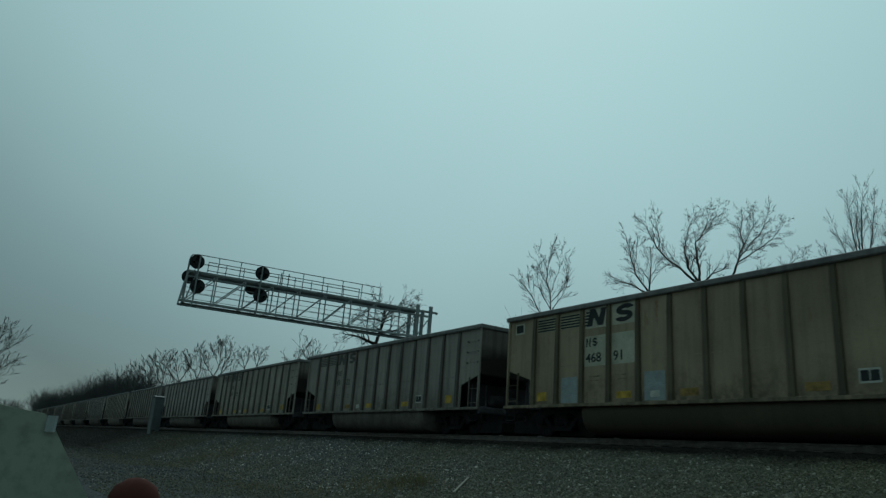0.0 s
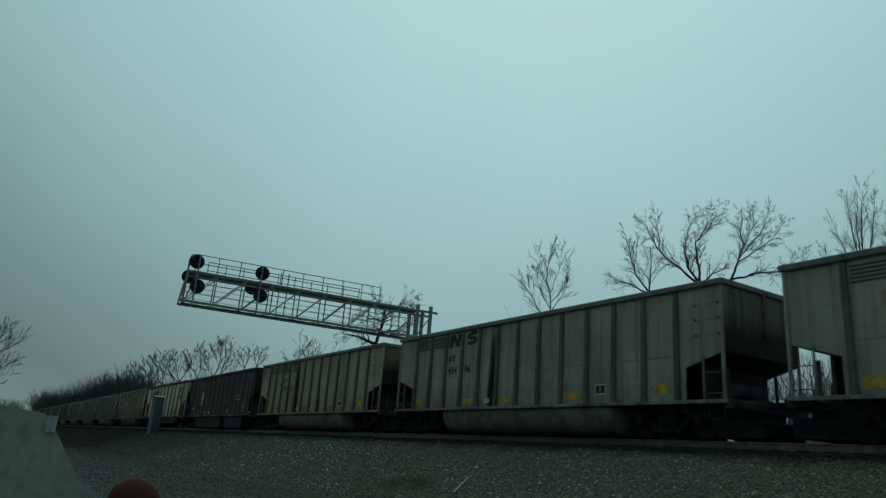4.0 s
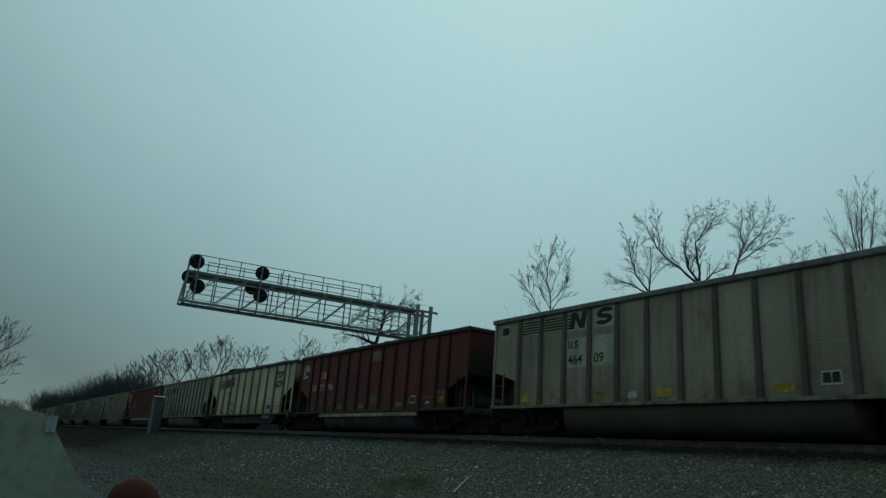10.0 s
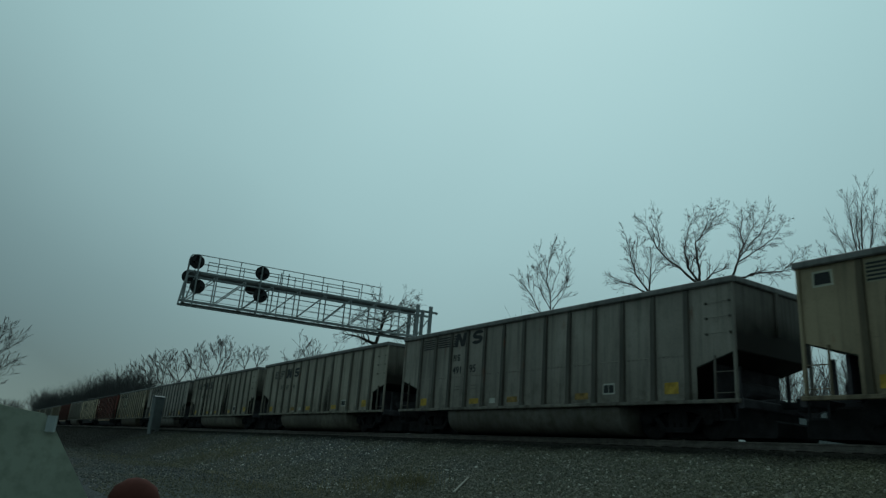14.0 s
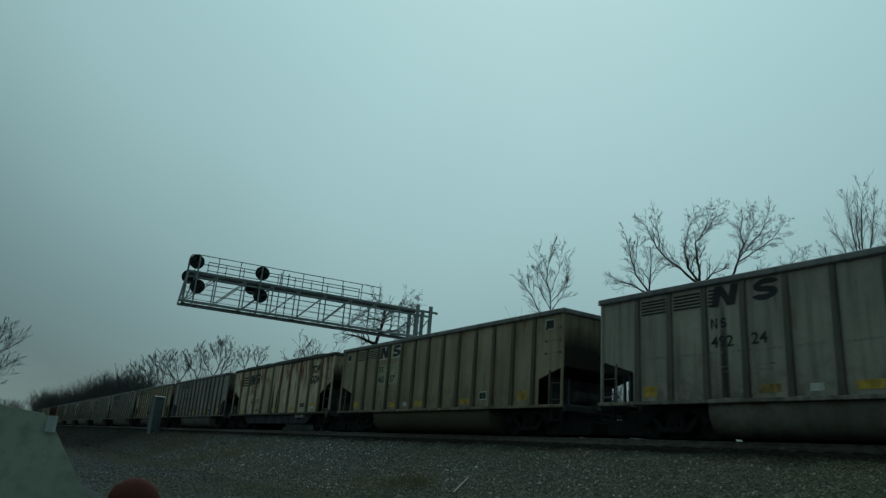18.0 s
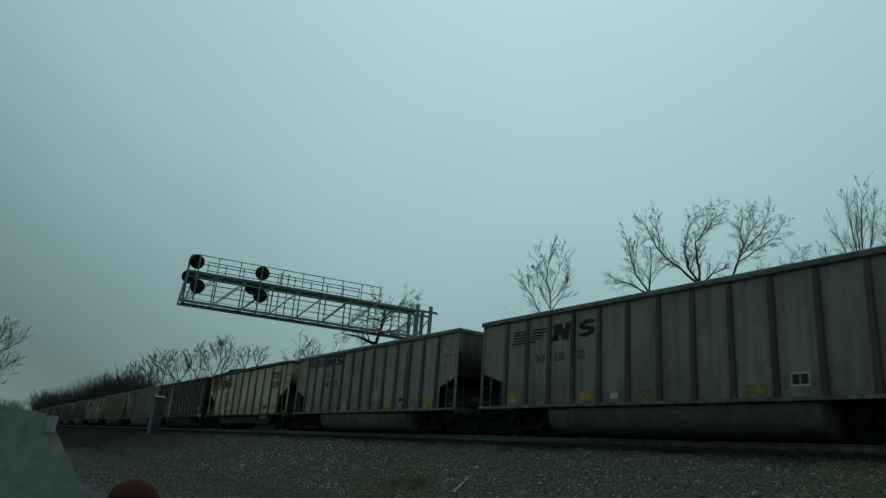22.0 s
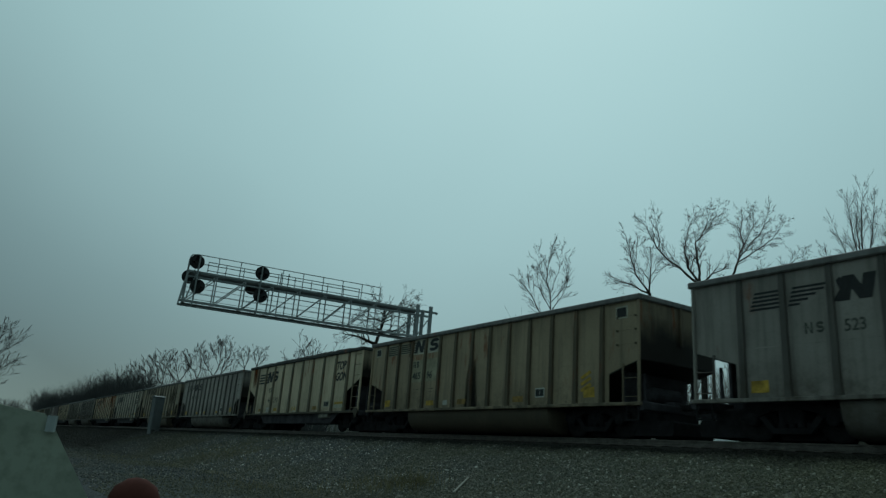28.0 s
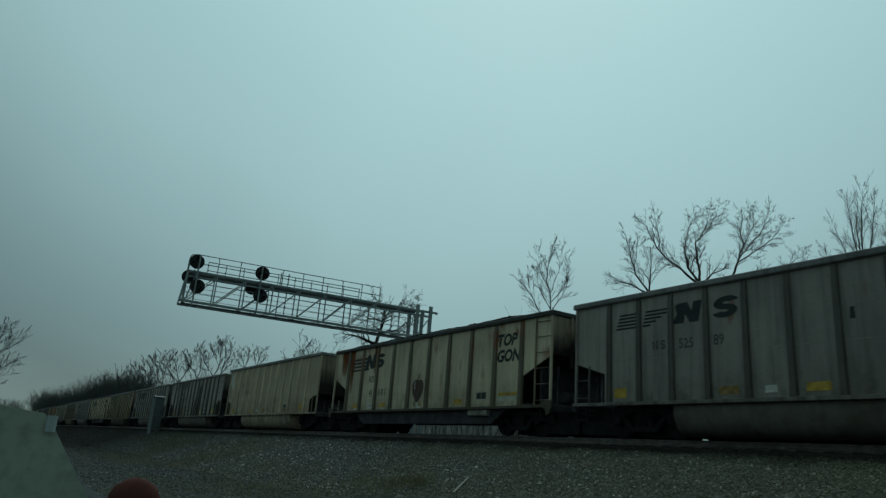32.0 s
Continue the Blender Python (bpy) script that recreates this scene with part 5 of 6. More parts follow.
def bare_tree(seed, az, dist, radius, fork, limbs, habit, label, twig=None, bark=None, group="bare trees beside the line"):
    """limbs: (the limb that bears it, or -1 for the trunk; how far along; its stretches as (lean to the side in degrees, length))."""
    rng = random.Random(seed)
    thick, thin = Shape(), Shape()
    side, deep = Vector((math.cos(radians(-az)), math.sin(radians(-az)), 0)), Vector((-math.sin(radians(-az)), math.cos(radians(-az)), 0))
    low, crook = habit[4], habit[0]
    n, lines = 8, []
    trunk = [Vector((rng.gauss(0, 0.05), rng.gauss(0, 0.05), fork * i / n)) if 0 < i < n else Vector((0, 0, fork * i / n - 0.3 * (i == 0))) for i in range(n + 1)]
    thick.path(trunk, [radius * (1.35 if i == 0 else 1 - 0.3 * i / n) for i in range(n + 1)], 9)
    for bearer, where, stretches in limbs:
        if bearer < 0:
            f = min(where, 0.999) * n
            p, r = trunk[int(f)].lerp(trunk[int(f) + 1], f - int(f)), radius * habit[7]
        else:
            pts, radii = lines[bearer]
            f = where * (len(pts) - 1)
            i = min(len(pts) - 2, int(f))
            p, r = pts[i].lerp(pts[i + 1], f - i), radii[i] * 0.72
        whole, gone, tilt = sum(q for _, q in stretches), 0.0, rng.uniform(-0.45, 0.45)
        pts, radii = [p.copy()], [r]
        for lean, length in stretches:
            m = max(2, round(length / 0.5))
            for _ in range(m):
                d = Vector((0, 0, math.cos(radians(lean)))) + side * math.sin(radians(lean)) + deep * tilt
                d += Vector((rng.gauss(0, crook), rng.gauss(0, crook), rng.gauss(0, crook)))
                p = p + d * (length / m)
                gone += length / m
                pts.append(p.copy())
                radii.append(max(low, r * (1 - 0.9 * gone / whole)))
        thick.path(pts, radii, 6)
        lines.append((pts, radii))
        shoots = int(whole * habit[5])
        for c in range(shoots):
            t = 0.16 + 0.84 * (c + rng.random()) / shoots
            i = min(len(pts) - 2, int(t * (len(pts) - 1)))
            q = pts[i].lerp(pts[i + 1], t * (len(pts) - 1) - i)
            way = (pts[i + 1] - pts[i]).normalized()
            grow(thick, thin, q, turned(way, radians(rng.uniform(*habit[3])), rng), rng.uniform(0.5, 1.25) * habit[6] * (1.15 - 0.5 * t), max(low, radii[i] * rng.uniform(0.35, 0.55)), 1, rng, habit[:5])
    tree = tagged(new("bare_tree"), label, "tree", group)
    tree.location = spot(az, dist)
    part("trunk", thick, bark or BARK, tree)
    part("crown", thin, twig or TWIG, tree)
    return tree


# habit: crook, lift, side branches by level, splay in degrees, thinnest twig, shoots to a metre of limb, their length, thickness of limbs to the trunk
FAN = "slender bare tree with upswept leafless branches"
CROOKED = "crooked bare tree with spreading leafless limbs"
BROOM = (0.08, 0.05, [0, 5, 3], (18, 42), 0.0072, 3.8, 1.3, 0.46)
GNARLED = (0.12, 0.05, [0, 6, 3], (24, 56), 0.0072, 5.0, 1.45, 0.38)
FINE = (0.05, 0.05, [0, 6, 3], (14, 34), 0.0055, 3.6, 1.7, 0.36)
bare_tree(11, -48.3, 55, 0.13, 11.1, [
    (-1, 1, [(-5, 2.1), (-10, 1.8), (4, 2.9)]), (-1, 1, [(-46, 1.3), (-26, 1.8), (-37, 1.5)]), (0, 0.30, [(14, 2.2), (6, 2.2)]),
    (0, 0.35, [(-21, 2.2), (-11, 2.0)]), (0, 0.20, [(33, 2.0), (1, 2.1)]), (1, 0.50, [(-21, 1.5), (-9, 1.0)]),
    (0, 0.50, [(13, 1.5), (2, 1.2)]), (0, 0.12, [(-28, 2.0), (-14, 1.6)]), (0, 0.10, [(38, 1.6), (16, 1.3)])], BROOM, FAN)
bare_tree(12, -40.4, 54, 0.20, 13.2, [
    (-1, 1, [(-33, 2.3), (-16, 1.4), (-14, 1.2)]), (0, 0.45, [(9, 1.0), (8, 1.3)]), (-1, 1, [(3, 2.5), (-6, 1.0)]), (-1, 1, [(-70, 2.0), (-84, 0.9)])], GNARLED, CROOKED)
bare_tree(13, -36.5, 53, 0.26, 13.6, [
    (-1, 1, [(-3, 1.7), (2, 2.0), (27, 1.6), (15, 1.9)]), (-1, 1, [(-56, 1.6), (-52, 0.9), (-44, 1.6), (-25, 2.4)]), (-1, 1, [(-29, 1.8), (-11, 1.5), (10, 1.7), (20, 2.1)]),
    (-1, 1, [(47, 1.2), (59, 1.2)]), (0, 0.50, [(54, 1.3), (19, 1.9)]), (1, 0.60, [(6, 1.0), (-5, 1.9)])], GNARLED, CROOKED)
bare_tree(24, -34.2, 54, 0.24, 14.2, [
    (-1, 1, [(20, 1.7), (15, 1.4), (-14, 1.5), (7, 1.6)]), (0, 0.25, [(36, 2.4), (14, 2.2)]), (0, 0.20, [(60, 2.9), (36, 1.7)]),
    (-1, 1, [(73, 1.9), (79, 1.5), (44, 1.5), (64, 0.7)]), (0, 0.50, [(28, 1.8), (-4, 1.5)])], GNARLED, CROOKED)
bare_tree(15, -25.2, 55, 0.17, 15.2, [
    (-1, 1, [(4, 2.2), (6, 2.8)]), (-1, 0.95, [(-10, 2.4), (-4, 2.8)]), (-1, 0.90, [(-24, 2.4), (-14, 2.6)]), (-1, 0.94, [(18, 2.4), (8, 2.6)]),
    (-1, 0.86, [(-42, 2.2), (-30, 2.0)]), (-1, 0.88, [(36, 2.2), (18, 2.6)]), (-1, 0.98, [(-3, 2.4), (0, 2.4)]), (-1, 0.82, [(-54, 2.0), (-46, 1.6)]), (-1, 0.84, [(52, 2.0), (30, 1.8)])], FINE, FAN, FAR_TWIG)
bare_tree(17, -22.6, 57, 0.16, 15.0, [
    (-1, 1, [(-24, 1.8), (-12, 2.2)]), (-1, 1, [(-6, 2.0), (-3, 2.4)]), (-1, 1, [(10, 2.0), (6, 2.2)]), (-1, 1, [(26, 1.8), (16, 2.0)])], FINE, FAN, FAR_TWIG)
bare_tree(16, -62.6, 72, 0.34, 10.9, [
    (-1, 1, [(14, 1.2), (17, 1.7), (-18, 1.1), (-36, 2.1)]), (0, 0.50, [(43, 1.8), (56, 2.3)]), (-1, 1, [(-78, 1.8), (-87, 1.7)]),
    (0, 0.40, [(-81, 1.8), (-50, 1.3)]), (1, 0.40, [(100, 1.2), (92, 1.4)]), (0, 0.15, [(65, 1.9), (54, 1.7)])], (0.14, 0.03, [0, 5, 3], (28, 66), 0.011, 5.2, 2.0, 0.60), CROOKED)
bare_tree(18, -91.4, 56, 0.18, 2.6, [
    (-1, 1, [(6, 2.4), (14, 2.6)]), (-1, 1, [(22, 2.6), (28, 2.8)]), (-1, 1, [(38, 2.4), (30, 2.6)]), (-1, 1, [(52, 2.0), (40, 2.0)]), (-1, 1, [(-14, 2.4), (-6, 2.4)])], (0.06, 0.05, [0, 6, 3], (18, 42), 0.010, 3.4, 2.0, 0.4), FAN, FAR_TWIG)

# the tree line farther along the track
proto = []
for s in range(5):
    rng = random.Random(50 + s)
    limbs = [(a + rng.uniform(-6, 6), rng.uniform(-20, 20), rng.uniform(6.0, 8.2)) for a in (-36, -20, -4, 10, 24, 38)]
    thick, thin = tree_meshes(50 + s, 0.36, 5.4, limbs, (0.07, 0.045, [7, 4, 1], (24, 46), 0.021), 0)
    t = tagged(new("bare_tree"), "leafless tree in the far grove along the track", "tree", "far grove")
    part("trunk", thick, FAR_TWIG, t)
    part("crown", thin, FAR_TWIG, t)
    proto.append(t)
rng = random.Random(9)
row = [(-81.2, 172, 1.02), (-82.0, 180, 0.98), (-83.2, 200, 0.95), (-84.4, 220, 0.9), (-79.6, 182, 1.1), (-78.0, 178, 1.1), (-75.8, 175, 1.2), (-73.4, 176, 1.3), (-70.5, 134, 0.90),
       (-68.9, 108, 0.95), (-68.2, 100, 1.06), (-67.5, 104, 1.12), (-66.8, 100, 0.98), (-64.9, 130, 0.9), (-58.0, 96, 0.8), (-55.8, 104, 0.8)]
for i, (az, dist, size) in enumerate(row):
    x, y, z = spot(az, dist)
    m = pose(x, y, z, 0, 0, rng.uniform(0, 360)) @ Matrix.Scale(size, 4)
    if i < 5:
        proto[i].matrix_basis = m
    else:
        copy_thing(proto[i % 5], m @ Matrix.Diagonal((1 / proto[i % 5].scale[0],) * 3 + (1,)))

RANGY = (0.085, 0.05, [0, 6, 3], (16, 42), 0.014, 3.0, 1.6, 0.52)
for seed, az, dist, top, limbs in (
        (61, -78.5, 125, 7.4, [(-1, 1, [(3, 1.6), (3, 1.7), (15, 1.2)]), (0, 0.6, [(-29, 1.5), (-29, 1.1)]), (0, 0.3, [(-29, 1.8), (-34, 1.7)]), (-1, 1, [(-33, 1.4), (-12, 1.9), (-29, 1.6)])]),
        (62, -77.3, 122, 7.8, [(-1, 1, [(-19, 1.8), (-13, 1.5), (-19, 1.8)]), (-1, 1, [(23, 1.6), (27, 1.6), (-17, 1.6)]), (-1, 1, [(-54, 1.5), (-35, 1.5), (8, 1.3)]), (1, 0.4, [(-9, 1.4), (-1, 1.0)]), (0, 0.5, [(4, 1.2), (11, 1.2)]), (2, 0.5, [(-40, 1.5), (2, 1.4)])]),
        (63, -76.1, 120, 8.5, [(-1, 1, [(11, 1.6), (-6, 1.5), (-18, 1.6), (7, 1.1)]), (-1, 1, [(-26, 1.4), (-33, 1.0), (-28, 1.4)]), (0, 0.35, [(-50, 0.7), (-19, 1.2), (2, 1.5)]), (0, 0.5, [(50, 0.5), (-5, 1.6)])]),
        (64, -74.9, 121, 9.2, [(-1, 1, [(19, 1.6), (2, 1.9), (-14, 2.4)]), (-1, 1, [(-48, 1.4), (-34, 1.4), (-26, 1.3)]), (0, 0.3, [(-27, 1.5), (-25, 1.7)]), (1, 0.4, [(4, 1.1), (12, 1.6), (33, 0.9)]), (0, 0.6, [(-27, 1.4), (-18, 1.0)])]),
        (65, -74.4, 124, 10.0, [(-1, 1, [(6, 1.8), (0, 1.9), (-11, 1.9)]), (0, 0.3, [(28, 1.4), (11, 1.3), (-14, 1.2)]), (-1, 1, [(33, 1.5), (39, 1.2)]), (0, 0.6, [(-38, 0.8), (-16, 1.3)])]),
        (66, -72.7, 150, 13.8, [(-1, 1, [(-17, 1.9), (-5, 2.0)]), (-1, 1, [(-53, 1.9), (-37, 1.3)]), (-1, 1, [(13, 1.5), (-4, 2.5)]), (1, 0.5, [(-1, 1.4), (17, 1.1)])]),
        (67, -71.8, 148, 14.1, [(-1, 1, [(-19, 2.0), (-13, 1.7)]), (-1, 1, [(9, 2.0), (23, 1.8), (43, 0.8)]), (-1, 1, [(38, 1.9), (17, 1.3)]), (1, 0.4, [(-29, 0.9), (-1, 1.2)])]),
        (68, -79.4, 135, 7.4, [(-1, 1, [(-15, 1.9), (-29, 1.4), (-18, 1.3)]), (-1, 1, [(1, 2.5), (-17, 2.6)]), (-1, 1, [(-44, 1.9), (-31, 2.5)]), (1, 0.4, [(5, 1.9), (-7, 1.3)])]),
        (69, -80.4, 145, 7.3, [(-1, 1, [(-1, 2.0), (-9, 2.5)]), (-1, 1, [(-31, 1.8), (-37, 1.4)]), (-1, 1, [(15, 2.2), (2, 2.4)]), (0, 0.4, [(-28, 1.8), (-14, 1.1)])])):
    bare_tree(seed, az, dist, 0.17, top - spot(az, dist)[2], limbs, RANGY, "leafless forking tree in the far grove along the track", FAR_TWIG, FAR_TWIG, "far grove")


def thicket(seed, places, count, h0, h1, r, twig, label, bits=5, swell=0.0, rise=0.0):
    """Upright leafless stems with side shoots, standing in a strip from place to place."""
    rng = random.Random(seed)
    s = Shape()
    for _ in range(count):
        i = rng.randrange(len(places) - 1)
        f = rng.random()
        (a0, d0), (a1, d1) = places[i], places[i + 1]
        x, y, z = spot(a0 + (a1 - a0) * f, (d0 + (d1 - d0) * f) * rng.uniform(0.94, 1.1))
        h = rng.uniform(h0, h1) * (1 + swell * noise.noise((x * 0.06, y * 0.06, seed)))
        h *= 1 + rise * (i + f) / (len(places) - 1)
        d = Vector((rng.gauss(0, 0.2), rng.gauss(0, 0.2), 1)).normalized()
        p = Vector((x, y, z - 0.1))
        pts = [p + d * (h * t) + Vector((rng.gauss(0, 0.03 * h), rng.gauss(0, 0.03 * h), 0)) * t for t in (0, 0.35, 0.7, 1.0)]
        s.path(pts, [r * 1.4, r * 1.1, r * 0.8, r * 0.4], 3, False)
        for _ in range(bits):
            t = rng.uniform(0.25, 0.95)
            q = p + d * (h * t)
            w = turned(d, radians(rng.uniform(20, 55)), rng)
            e = q + w * h * rng.uniform(0.18, 0.46) * (1.1 - t * 0.6)
            s.path([q, q.lerp(e, 0.5) + Vector((0, 0, -0.02 * h)), e], [r * 0.7, r * 0.5, r * 0.3], 3, False)
    return tagged(part("thicket", s, twig), label, "bushes", kind="stuff")


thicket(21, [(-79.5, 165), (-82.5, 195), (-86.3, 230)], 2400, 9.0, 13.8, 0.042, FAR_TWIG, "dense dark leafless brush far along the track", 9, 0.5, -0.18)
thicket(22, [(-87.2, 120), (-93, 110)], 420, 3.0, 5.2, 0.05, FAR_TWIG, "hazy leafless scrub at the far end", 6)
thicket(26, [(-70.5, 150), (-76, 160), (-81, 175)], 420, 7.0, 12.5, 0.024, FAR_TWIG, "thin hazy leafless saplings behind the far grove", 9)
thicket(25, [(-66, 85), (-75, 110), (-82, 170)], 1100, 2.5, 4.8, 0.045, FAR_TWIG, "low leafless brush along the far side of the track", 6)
thicket(23, [(-62, 92), (-52, 70), (-40, 56), (-24, 47), (-6, 46)], 2300, 4.0, 8.0, 0.026, TWIG, "thin leafless scrub behind the fence", 8)
thicket(24, [(-58, 66), (-49, 52), (-46, 50)], 60, 8.0, 11.0, 0.022, TWIG, "tall bare saplings behind the track", 7)


# ---- what shows below and behind the train ----
def board_fence(x0, posts, tall, wood, look_of):
    """A fence of upright boards in bays between pale posts."""
    fence = tagged(new("board_fence"), look_of, "fence", "fence runs behind the track")
    fence.location = (x0, 24, bank_height(24))
    rng = random.Random(int(x0))
    for i in range(posts):
        part("fence_post", stored(("fence_post", tall), lambda: Shape().box(-0.10, 0.10, -0.1, 0.1, -0.2, tall + 0.15, 0.02), FENCE_POST), parent=fence, at=(1.75 * i, -0.12, 0))
        if i == posts - 1:
            continue
        for j in range(7):
            part("board", stored(("board", tall, x0), lambda: Shape().box(-0.118, 0.118, -0.015, 0.015, -0.1, tall, 0.006), wood), parent=fence, at=(0.125 + 0.25 * j + 1.75 * i, 0, rng.uniform(-0.06, 0.06)))
    return fence


SILVER, BROWN = "silvery-grey weathered board fence behind the track", "dull brown weathered board fence behind the track"
for x0, posts, tall, wood, text in ((-124, 20, 5.4, GREY_BOARD, SILVER), (-90, 22, 5.0, GREY_BOARD, SILVER), (-53.2, 9, 4.5, GREY_BOARD, SILVER), (-39.0, 7, 4.3, GREY_BOARD, SILVER), (-19.4, 13, 4.2, BOARD, BROWN), (4.6, 11, 4.2, BOARD, BROWN)):
    board_fence(x0, posts, tall, wood, text)


def metal_shed():
    shed = tagged(new("metal_shed"), "low shed with a white metal front leaning back, behind the track", "building")
    shed.location = (-28.7, 23.5, bank_height(24))
    # white front wall tilted back so that it takes more sky light
    foot, top, deep = 1.2, 4.6, 0.9
    part("wall", Shape().box(0.05, 6.0, 0.12, 4.6, -0.1, foot), SHED_GREY, shed)
    part("rear_wall", Shape().box(0.05, 6.0, deep + 0.05, 4.6, foot, top - 0.1), SHED_GREY, shed)
    part("roof", Shape().prism([(0.0, foot), (deep, top), (4.8, top - 0.4), (4.8, top - 0.46), (deep + 0.02, top - 0.08), (0.06, foot - 0.04)], 0, 0, 6.05), SIDING, shed, "white sheet-metal shell, its front leaning back")
    for i in range(9):
        part("roof_rib", stored("roof_rib", lambda: Shape().prism([(-0.005, foot - 0.02), (-0.05, foot + 0.03), (deep - 0.05, top + 0.04), (deep, top)], 0, -0.025, 0.025), SIDING), parent=shed, at=(0.03 + 0.749 * i, 0, 0))
    box = tagged(new("storage_container"), "dull grey steel storage container behind the track", "container")
    box.location = (-22.4, 24.6, bank_height(24))
    part("wall", Shape().box(0, 2.9, 0, 2.4, 0.1, 3.9), SHED_GREY, box)
    for i in range(10):
        part("corrugation", stored("corrugation", lambda: Shape().prism([(-0.07, 0), (-0.04, -0.03), (0.04, -0.03), (0.07, 0)], 2, 0.15, 3.85), SHED_GREY), parent=box, at=(0.15 + 0.28 * i, -0.003, 0))
    for x in (0.1, 2.8):
        part("corner_casting", stored("corner_casting", lambda: Shape().box(-0.1, 0.1, -0.05, 0.1, -0.1, 4.0, 0.02), SHED_GREY), parent=box, at=(x, 0, 0))


metal_shed()


def relay_cabinet():
    c = tagged(new("relay_cabinet"), "pale grey trackside relay cabinet on short legs", "cabinet")
    c.location = (-60.6, -1.45, ballast_height(-60.6, -1.45) - 0.04)
    c.rotation_euler = (0, 0, radians(12))
    part("body", Shape().box(-0.3, 0.3, -0.38, 0.38, 0.3, 2.8, 0.03), CABINET, c)
    part("lid", Shape().prism([(-0.35, 2.8), (-0.35, 2.85), (0, 2.95), (0.35, 2.85), (0.35, 2.8)], 1, -0.43, 0.43), CABINET, c)
    part("door", Shape().box(0.3, 0.325, -0.33, 0.33, 0.45, 2.65), CABINET, c)
    part("handle", Shape().rod((0.345, 0.26, 1.5), (0.345, 0.26, 1.75), 0.02, 6), STEEL, c)
    for y in (-0.3, 0.3):
        part("leg", stored("cabinet_leg", lambda: Shape().box(-0.27, 0.27, -0.05, 0.05, -0.2, 0.31, 0.01), CABINET), parent=c, at=(0, y, 0))


relay_cabinet()


def grass_tufts(seed, spots, label):
    rng, s = random.Random(seed), Shape()
    for x, y, n, spread, h in spots:
        for _ in range(n):
            a, b = x + rng.gauss(0, spread), y + rng.gauss(0, spread * 0.6)
            z = max(ballast_height(a, b) if -5.6 < b < 4 else -9, ground_height(a, b)) - 0.02
            hh, lx, ly = h * rng.uniform(0.5, 1.1), rng.gauss(0, 0.4), rng.gauss(0, 0.4)
            s.path([(a, b, z), (a + lx * hh * 0.3, b + ly * hh * 0.3, z + hh * 0.6), (a + lx * hh, b + ly * hh, z + hh)], [0.006, 0.004, 0.0015], 3, False)
    return tagged(part("dead_grass", s, GRASS), label, "grass", kind="stuff")


grass_tufts(31, [(-15.5, -4.2, 130, 0.35, 0.34), (-16.3, -4.5, 120, 0.5, 0.30), (-17.5, -4.7, 120, 0.6, 0.24), (-19, -5.2, 140, 0.7, 0.22), (-31, -3.6, 300, 1.4, 0.16), (-34, -3.8, 200, 1.6, 0.16), (-21, -6.8, 160, 1.6, 0.22), (-26, -6.0, 160, 2.4, 0.22), (-40, -6, 160, 4.0, 0.25), (-12.5, -3.6, 50, 0.4, 0.12), (-15.0, -4.4, 26, 0.5, 0.62), (-16.4, -4.8, 16, 0.5, 0.55), (-34, -3.2, 500, 1.8, 0.13), (-37, -3.6, 400, 2.2, 0.13)], "dead straw-coloured weeds at the foot of the ballast")


def scrap_board():
    b = part("scrap_lath", Shape().box(-0.60, 0.60, -0.032, 0.032, 0, 0.03, 0.006), FENCE_POST)
    b.location, b.rotation_euler = (-13.92, -3.96, ballast_height(-13.92, -3.96) + 0.05), (0.2, radians(15), radians(-51.4))
    tagged(b, "pale weathered wooden lath lying on the ballast", "lath")


scrap_board()


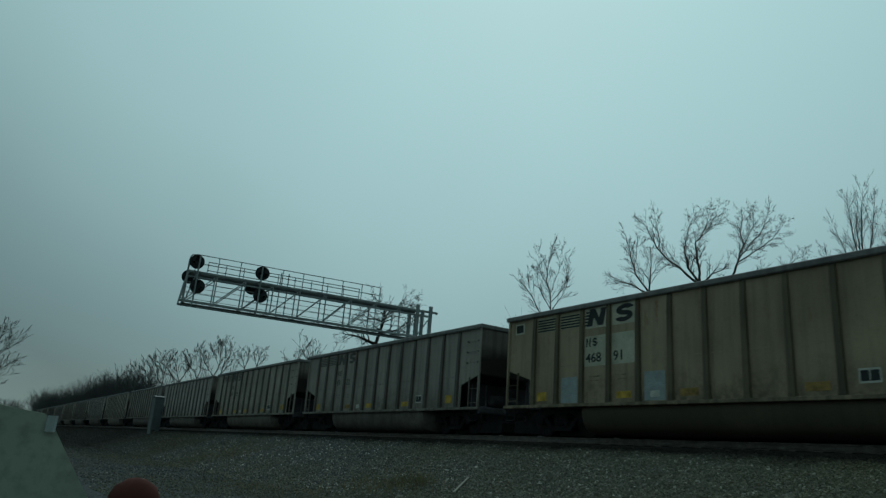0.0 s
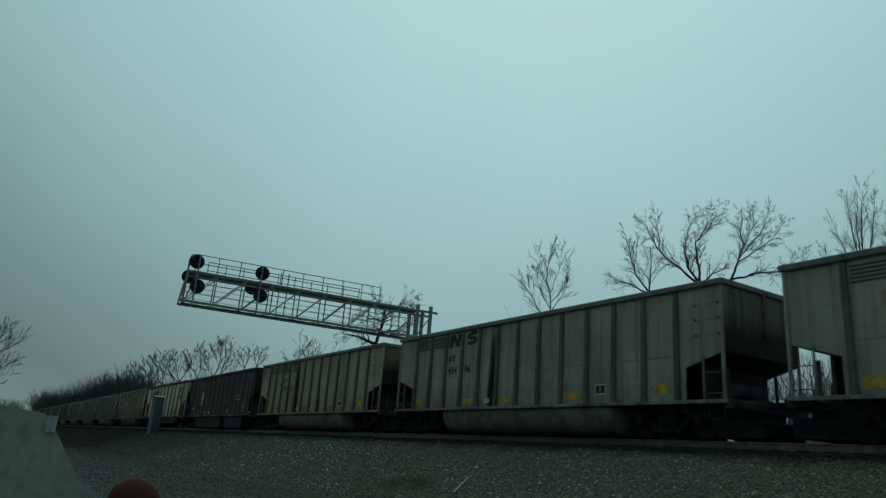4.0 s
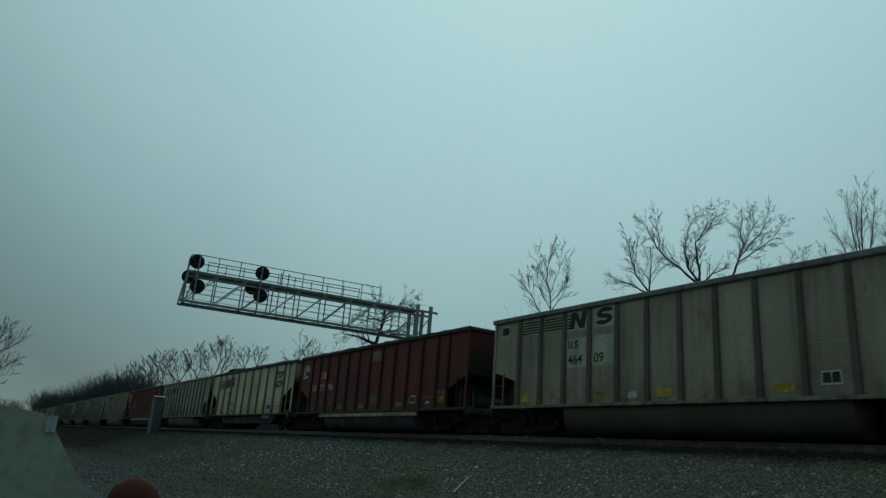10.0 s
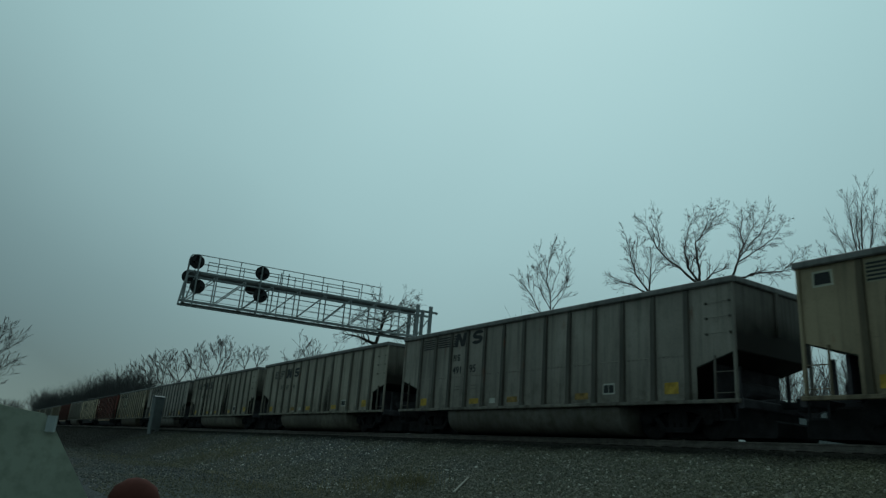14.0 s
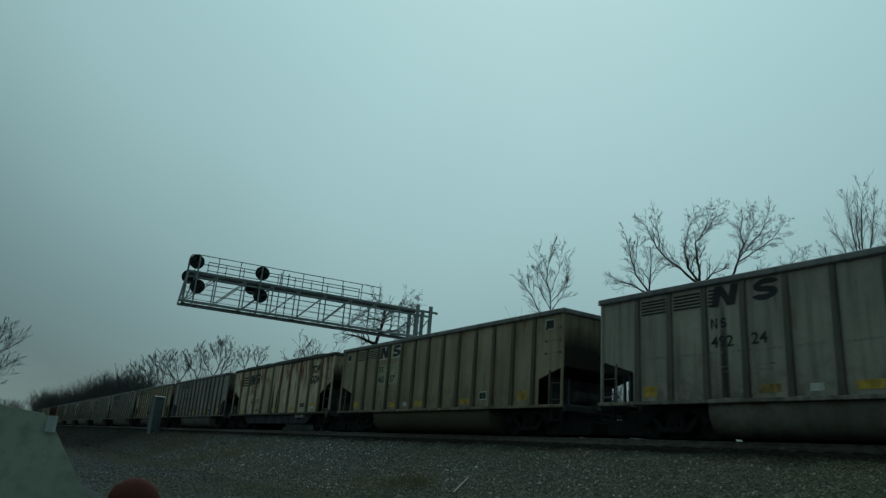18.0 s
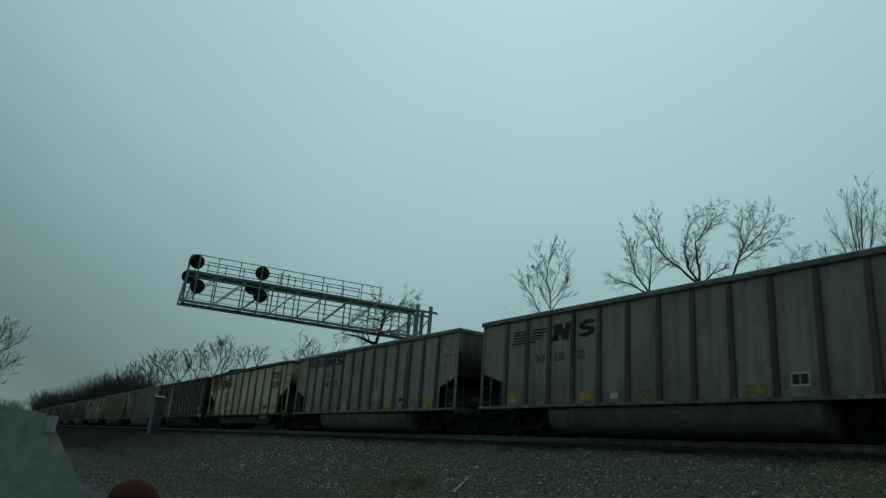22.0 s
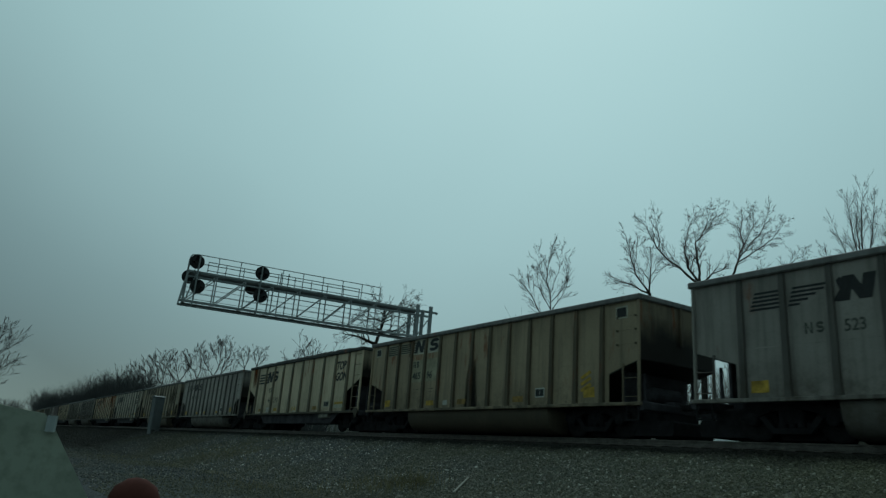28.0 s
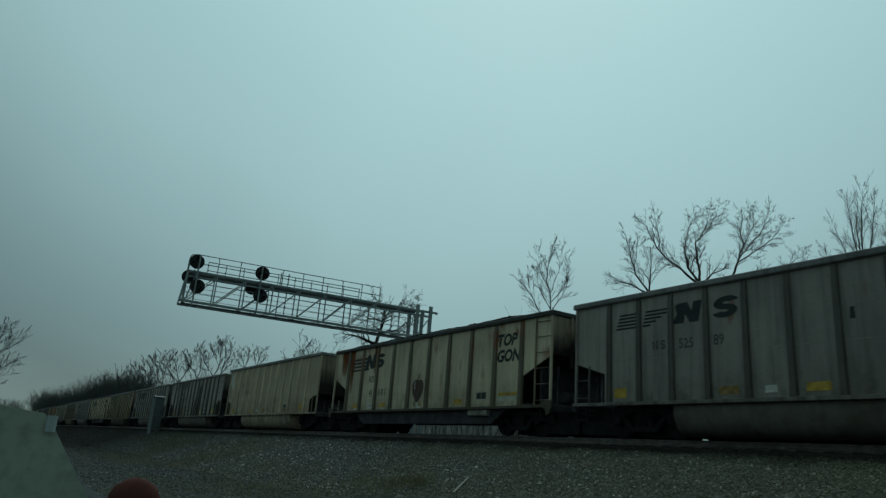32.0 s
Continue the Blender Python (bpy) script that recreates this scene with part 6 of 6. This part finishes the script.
# ---- the parked car that the camera looks out of ----
def parked_car():
    """An open-topped car; the eye is at its driver's seat."""
    ex, ey, ez = EYE
    ground = bank_height(ey)
    car = tagged(new("parked_car"), "pale green open-topped car parked beside the track", "car")
    car.location = (ex, ey, ground)
    way = radians(140)

    def body(name, shape, mat, label="", smooth=False, parent=None):
        ob = part(name, shape, mat, parent or car, label, smooth=smooth)
        ob.rotation_euler = (0, 0, way)
        return ob
    body("hood", Shape().prism([(0.72, 0.30), (0.72, 0.84), (1.2, 0.80), (1.75, 0.72), (1.92, 0.60), (1.95, 0.30)], 1, -1.20, 0.46), CAR_GREEN)
    body("tail", Shape().prism([(-2.45, 0.32), (-2.42, 0.78), (-2.3, 0.88), (-1.15, 0.90), (-1.10, 0.30)], 1, -1.20, 0.46), CAR_GREEN)
    for y in (-1.18, 0.38):
        body("door", Shape().box(-1.12, 0.74, y, y + 0.08, 0.28, 0.84, 0.03), CAR_GREEN)
        body("sill", Shape().box(-1.2, 0.8, y - 0.01, y + 0.09, 0.20, 0.29, 0.02), STEEL)
    body("floor_pan", Shape().box(-1.12, 0.74, -1.12, 0.40, 0.22, 0.27), STEEL)
    for x0, x1 in ((1.9, 2.06), (-2.56, -2.40)):
        body("bumper", Shape().box(x0, x1, -1.18, 0.44, 0.34, 0.52, 0.05), STEEL)
    c, s = math.cos(way), math.sin(way)
    for x in (-1.55, 1.25):
        for y in (-1.13, 0.39):
            wheel = part("wheel", stored("car_tyre", lambda: Shape().lathe([(-0.09, 0.2), (-0.1, 0.27), (-0.07, 0.31), (0.07, 0.31), (0.1, 0.27), (0.09, 0.2)], 1, (0, 0, 0), 24), TYRE, True), parent=car, at=(x * c - y * s, x * s + y * c, 0.31))
            wheel.rotation_euler = (0, 0, way)
            part("rim", stored("car_rim", lambda: Shape().lathe([(-0.085, 0.05), (-0.06, 0.16), (-0.07, 0.205), (0.07, 0.205), (0.06, 0.16), (0.085, 0.05)], 1, (0, 0, 0), 18), GALV, True), parent=wheel)
    # door mirror: a rounded housing, its tall outer edge slanting away below
    sh = Shape()
    outline = [(-0.16, 0.232), (-0.04, 0.226), (0.018, 0.218), (0.030, 0.205), (0.056, 0.165), (0.092, 0.112), (0.125, 0.05), (0.12, 0.0), (-0.16, 0.0)]
    for x, f in ((-0.05, 0.9), (-0.02, 0.98), (0.0, 0.996), (0.02, 1.0), (0.026, 0.997)):
        for y, z in outline:
            sh.v.append((x, -0.03 + (y + 0.03) * f, 0.11 + (z - 0.11) * f))
    n = len(outline)
    sh.f = [(i * n + k, i * n + (k + 1) % n, (i + 1) * n + (k + 1) % n, (i + 1) * n + k) for i in range(4) for k in range(n)] + [tuple(range(n - 1, -1, -1)), tuple(4 * n + k for k in range(n))]
    mirror = part("door_mirror", sh, CAR_GREEN, car, "pale green door mirror housing", at=(-1.07, 0.06, ez - 0.20 - ground))
    part("clip", Shape().box(0.028, 0.036, 0.021, 0.033, 0.196, 0.216, 0.003), PALE, mirror, "small pale clip")
    body("mirror_stalk", Shape().path([(0.84, 0.66, 1.04), (0.78, 0.56, 0.90), (0.70, 0.44, 0.78)], [0.035, 0.04, 0.045], 8), CAR_GREEN)
    # red reflection in the window glass, modelled as an added solid on a stem
    lamp = part("marker_lamp", Shape().lathe([(-0.030, 0.010), (-0.025, 0.020), (-0.011, 0.029), (0.0, 0.031), (0.011, 0.029), (0.025, 0.020), (0.030, 0.010)], 1, (0, 0, 0.018), 22), REFLECTION_RED, car, "dull red rounded body in place of a window reflection", at=(-1.0, 0.195, ez - 0.101 - ground), smooth=True)
    part("lamp_stem", Shape().rod((0, 0, -0.30), (0, 0, 0.0), 0.015, 8), STEEL, lamp)


parked_car()


# ---- what moves ----
def run(t):
    """How far the train has gone, in metres, at t seconds."""
    u = t / 32.0
    return 17.4565 + u * (571.2606 + u * (24.8769 + u * (-116.3936 + u * (145.3733 - u * 61.7363))))


def motions():
    times = [float(i) for i in range(33)]
    for k, car in CARS.items():
        start = k * PITCH + OFFSETS.get(k, 0.0)
        walk(car, [(t, pose(start - run(t), MID, 0)) for t in times])
        # wheels roll while the car passes near the camera
        near = [i / FPS for i in range(961) if -26 < start - run(i / FPS) < 2]
        if near and near[0] > 0:
            near = [0.0] + near
        if near and near[-1] < SECONDS:
            near = near + [SECONDS]
        if not near:
            near = [0.0, SECONDS]
        hold0, hold1 = near[1 if near[0] == 0.0 and len(near) > 2 else 0], near[-2 if near[-1] == SECONDS and len(near) > 2 else -1]
        for w in WHEELSETS[k]:
            base = w.location.copy()
            rows = []
            for t in near:
                a = -math.degrees((run(min(max(t, hold0), hold1)) - run(hold0)) / 0.457)
                rows.append((t, pose(base.x, base.y, base.z, 0, a, 0)))
            walk(w, rows)


motions()
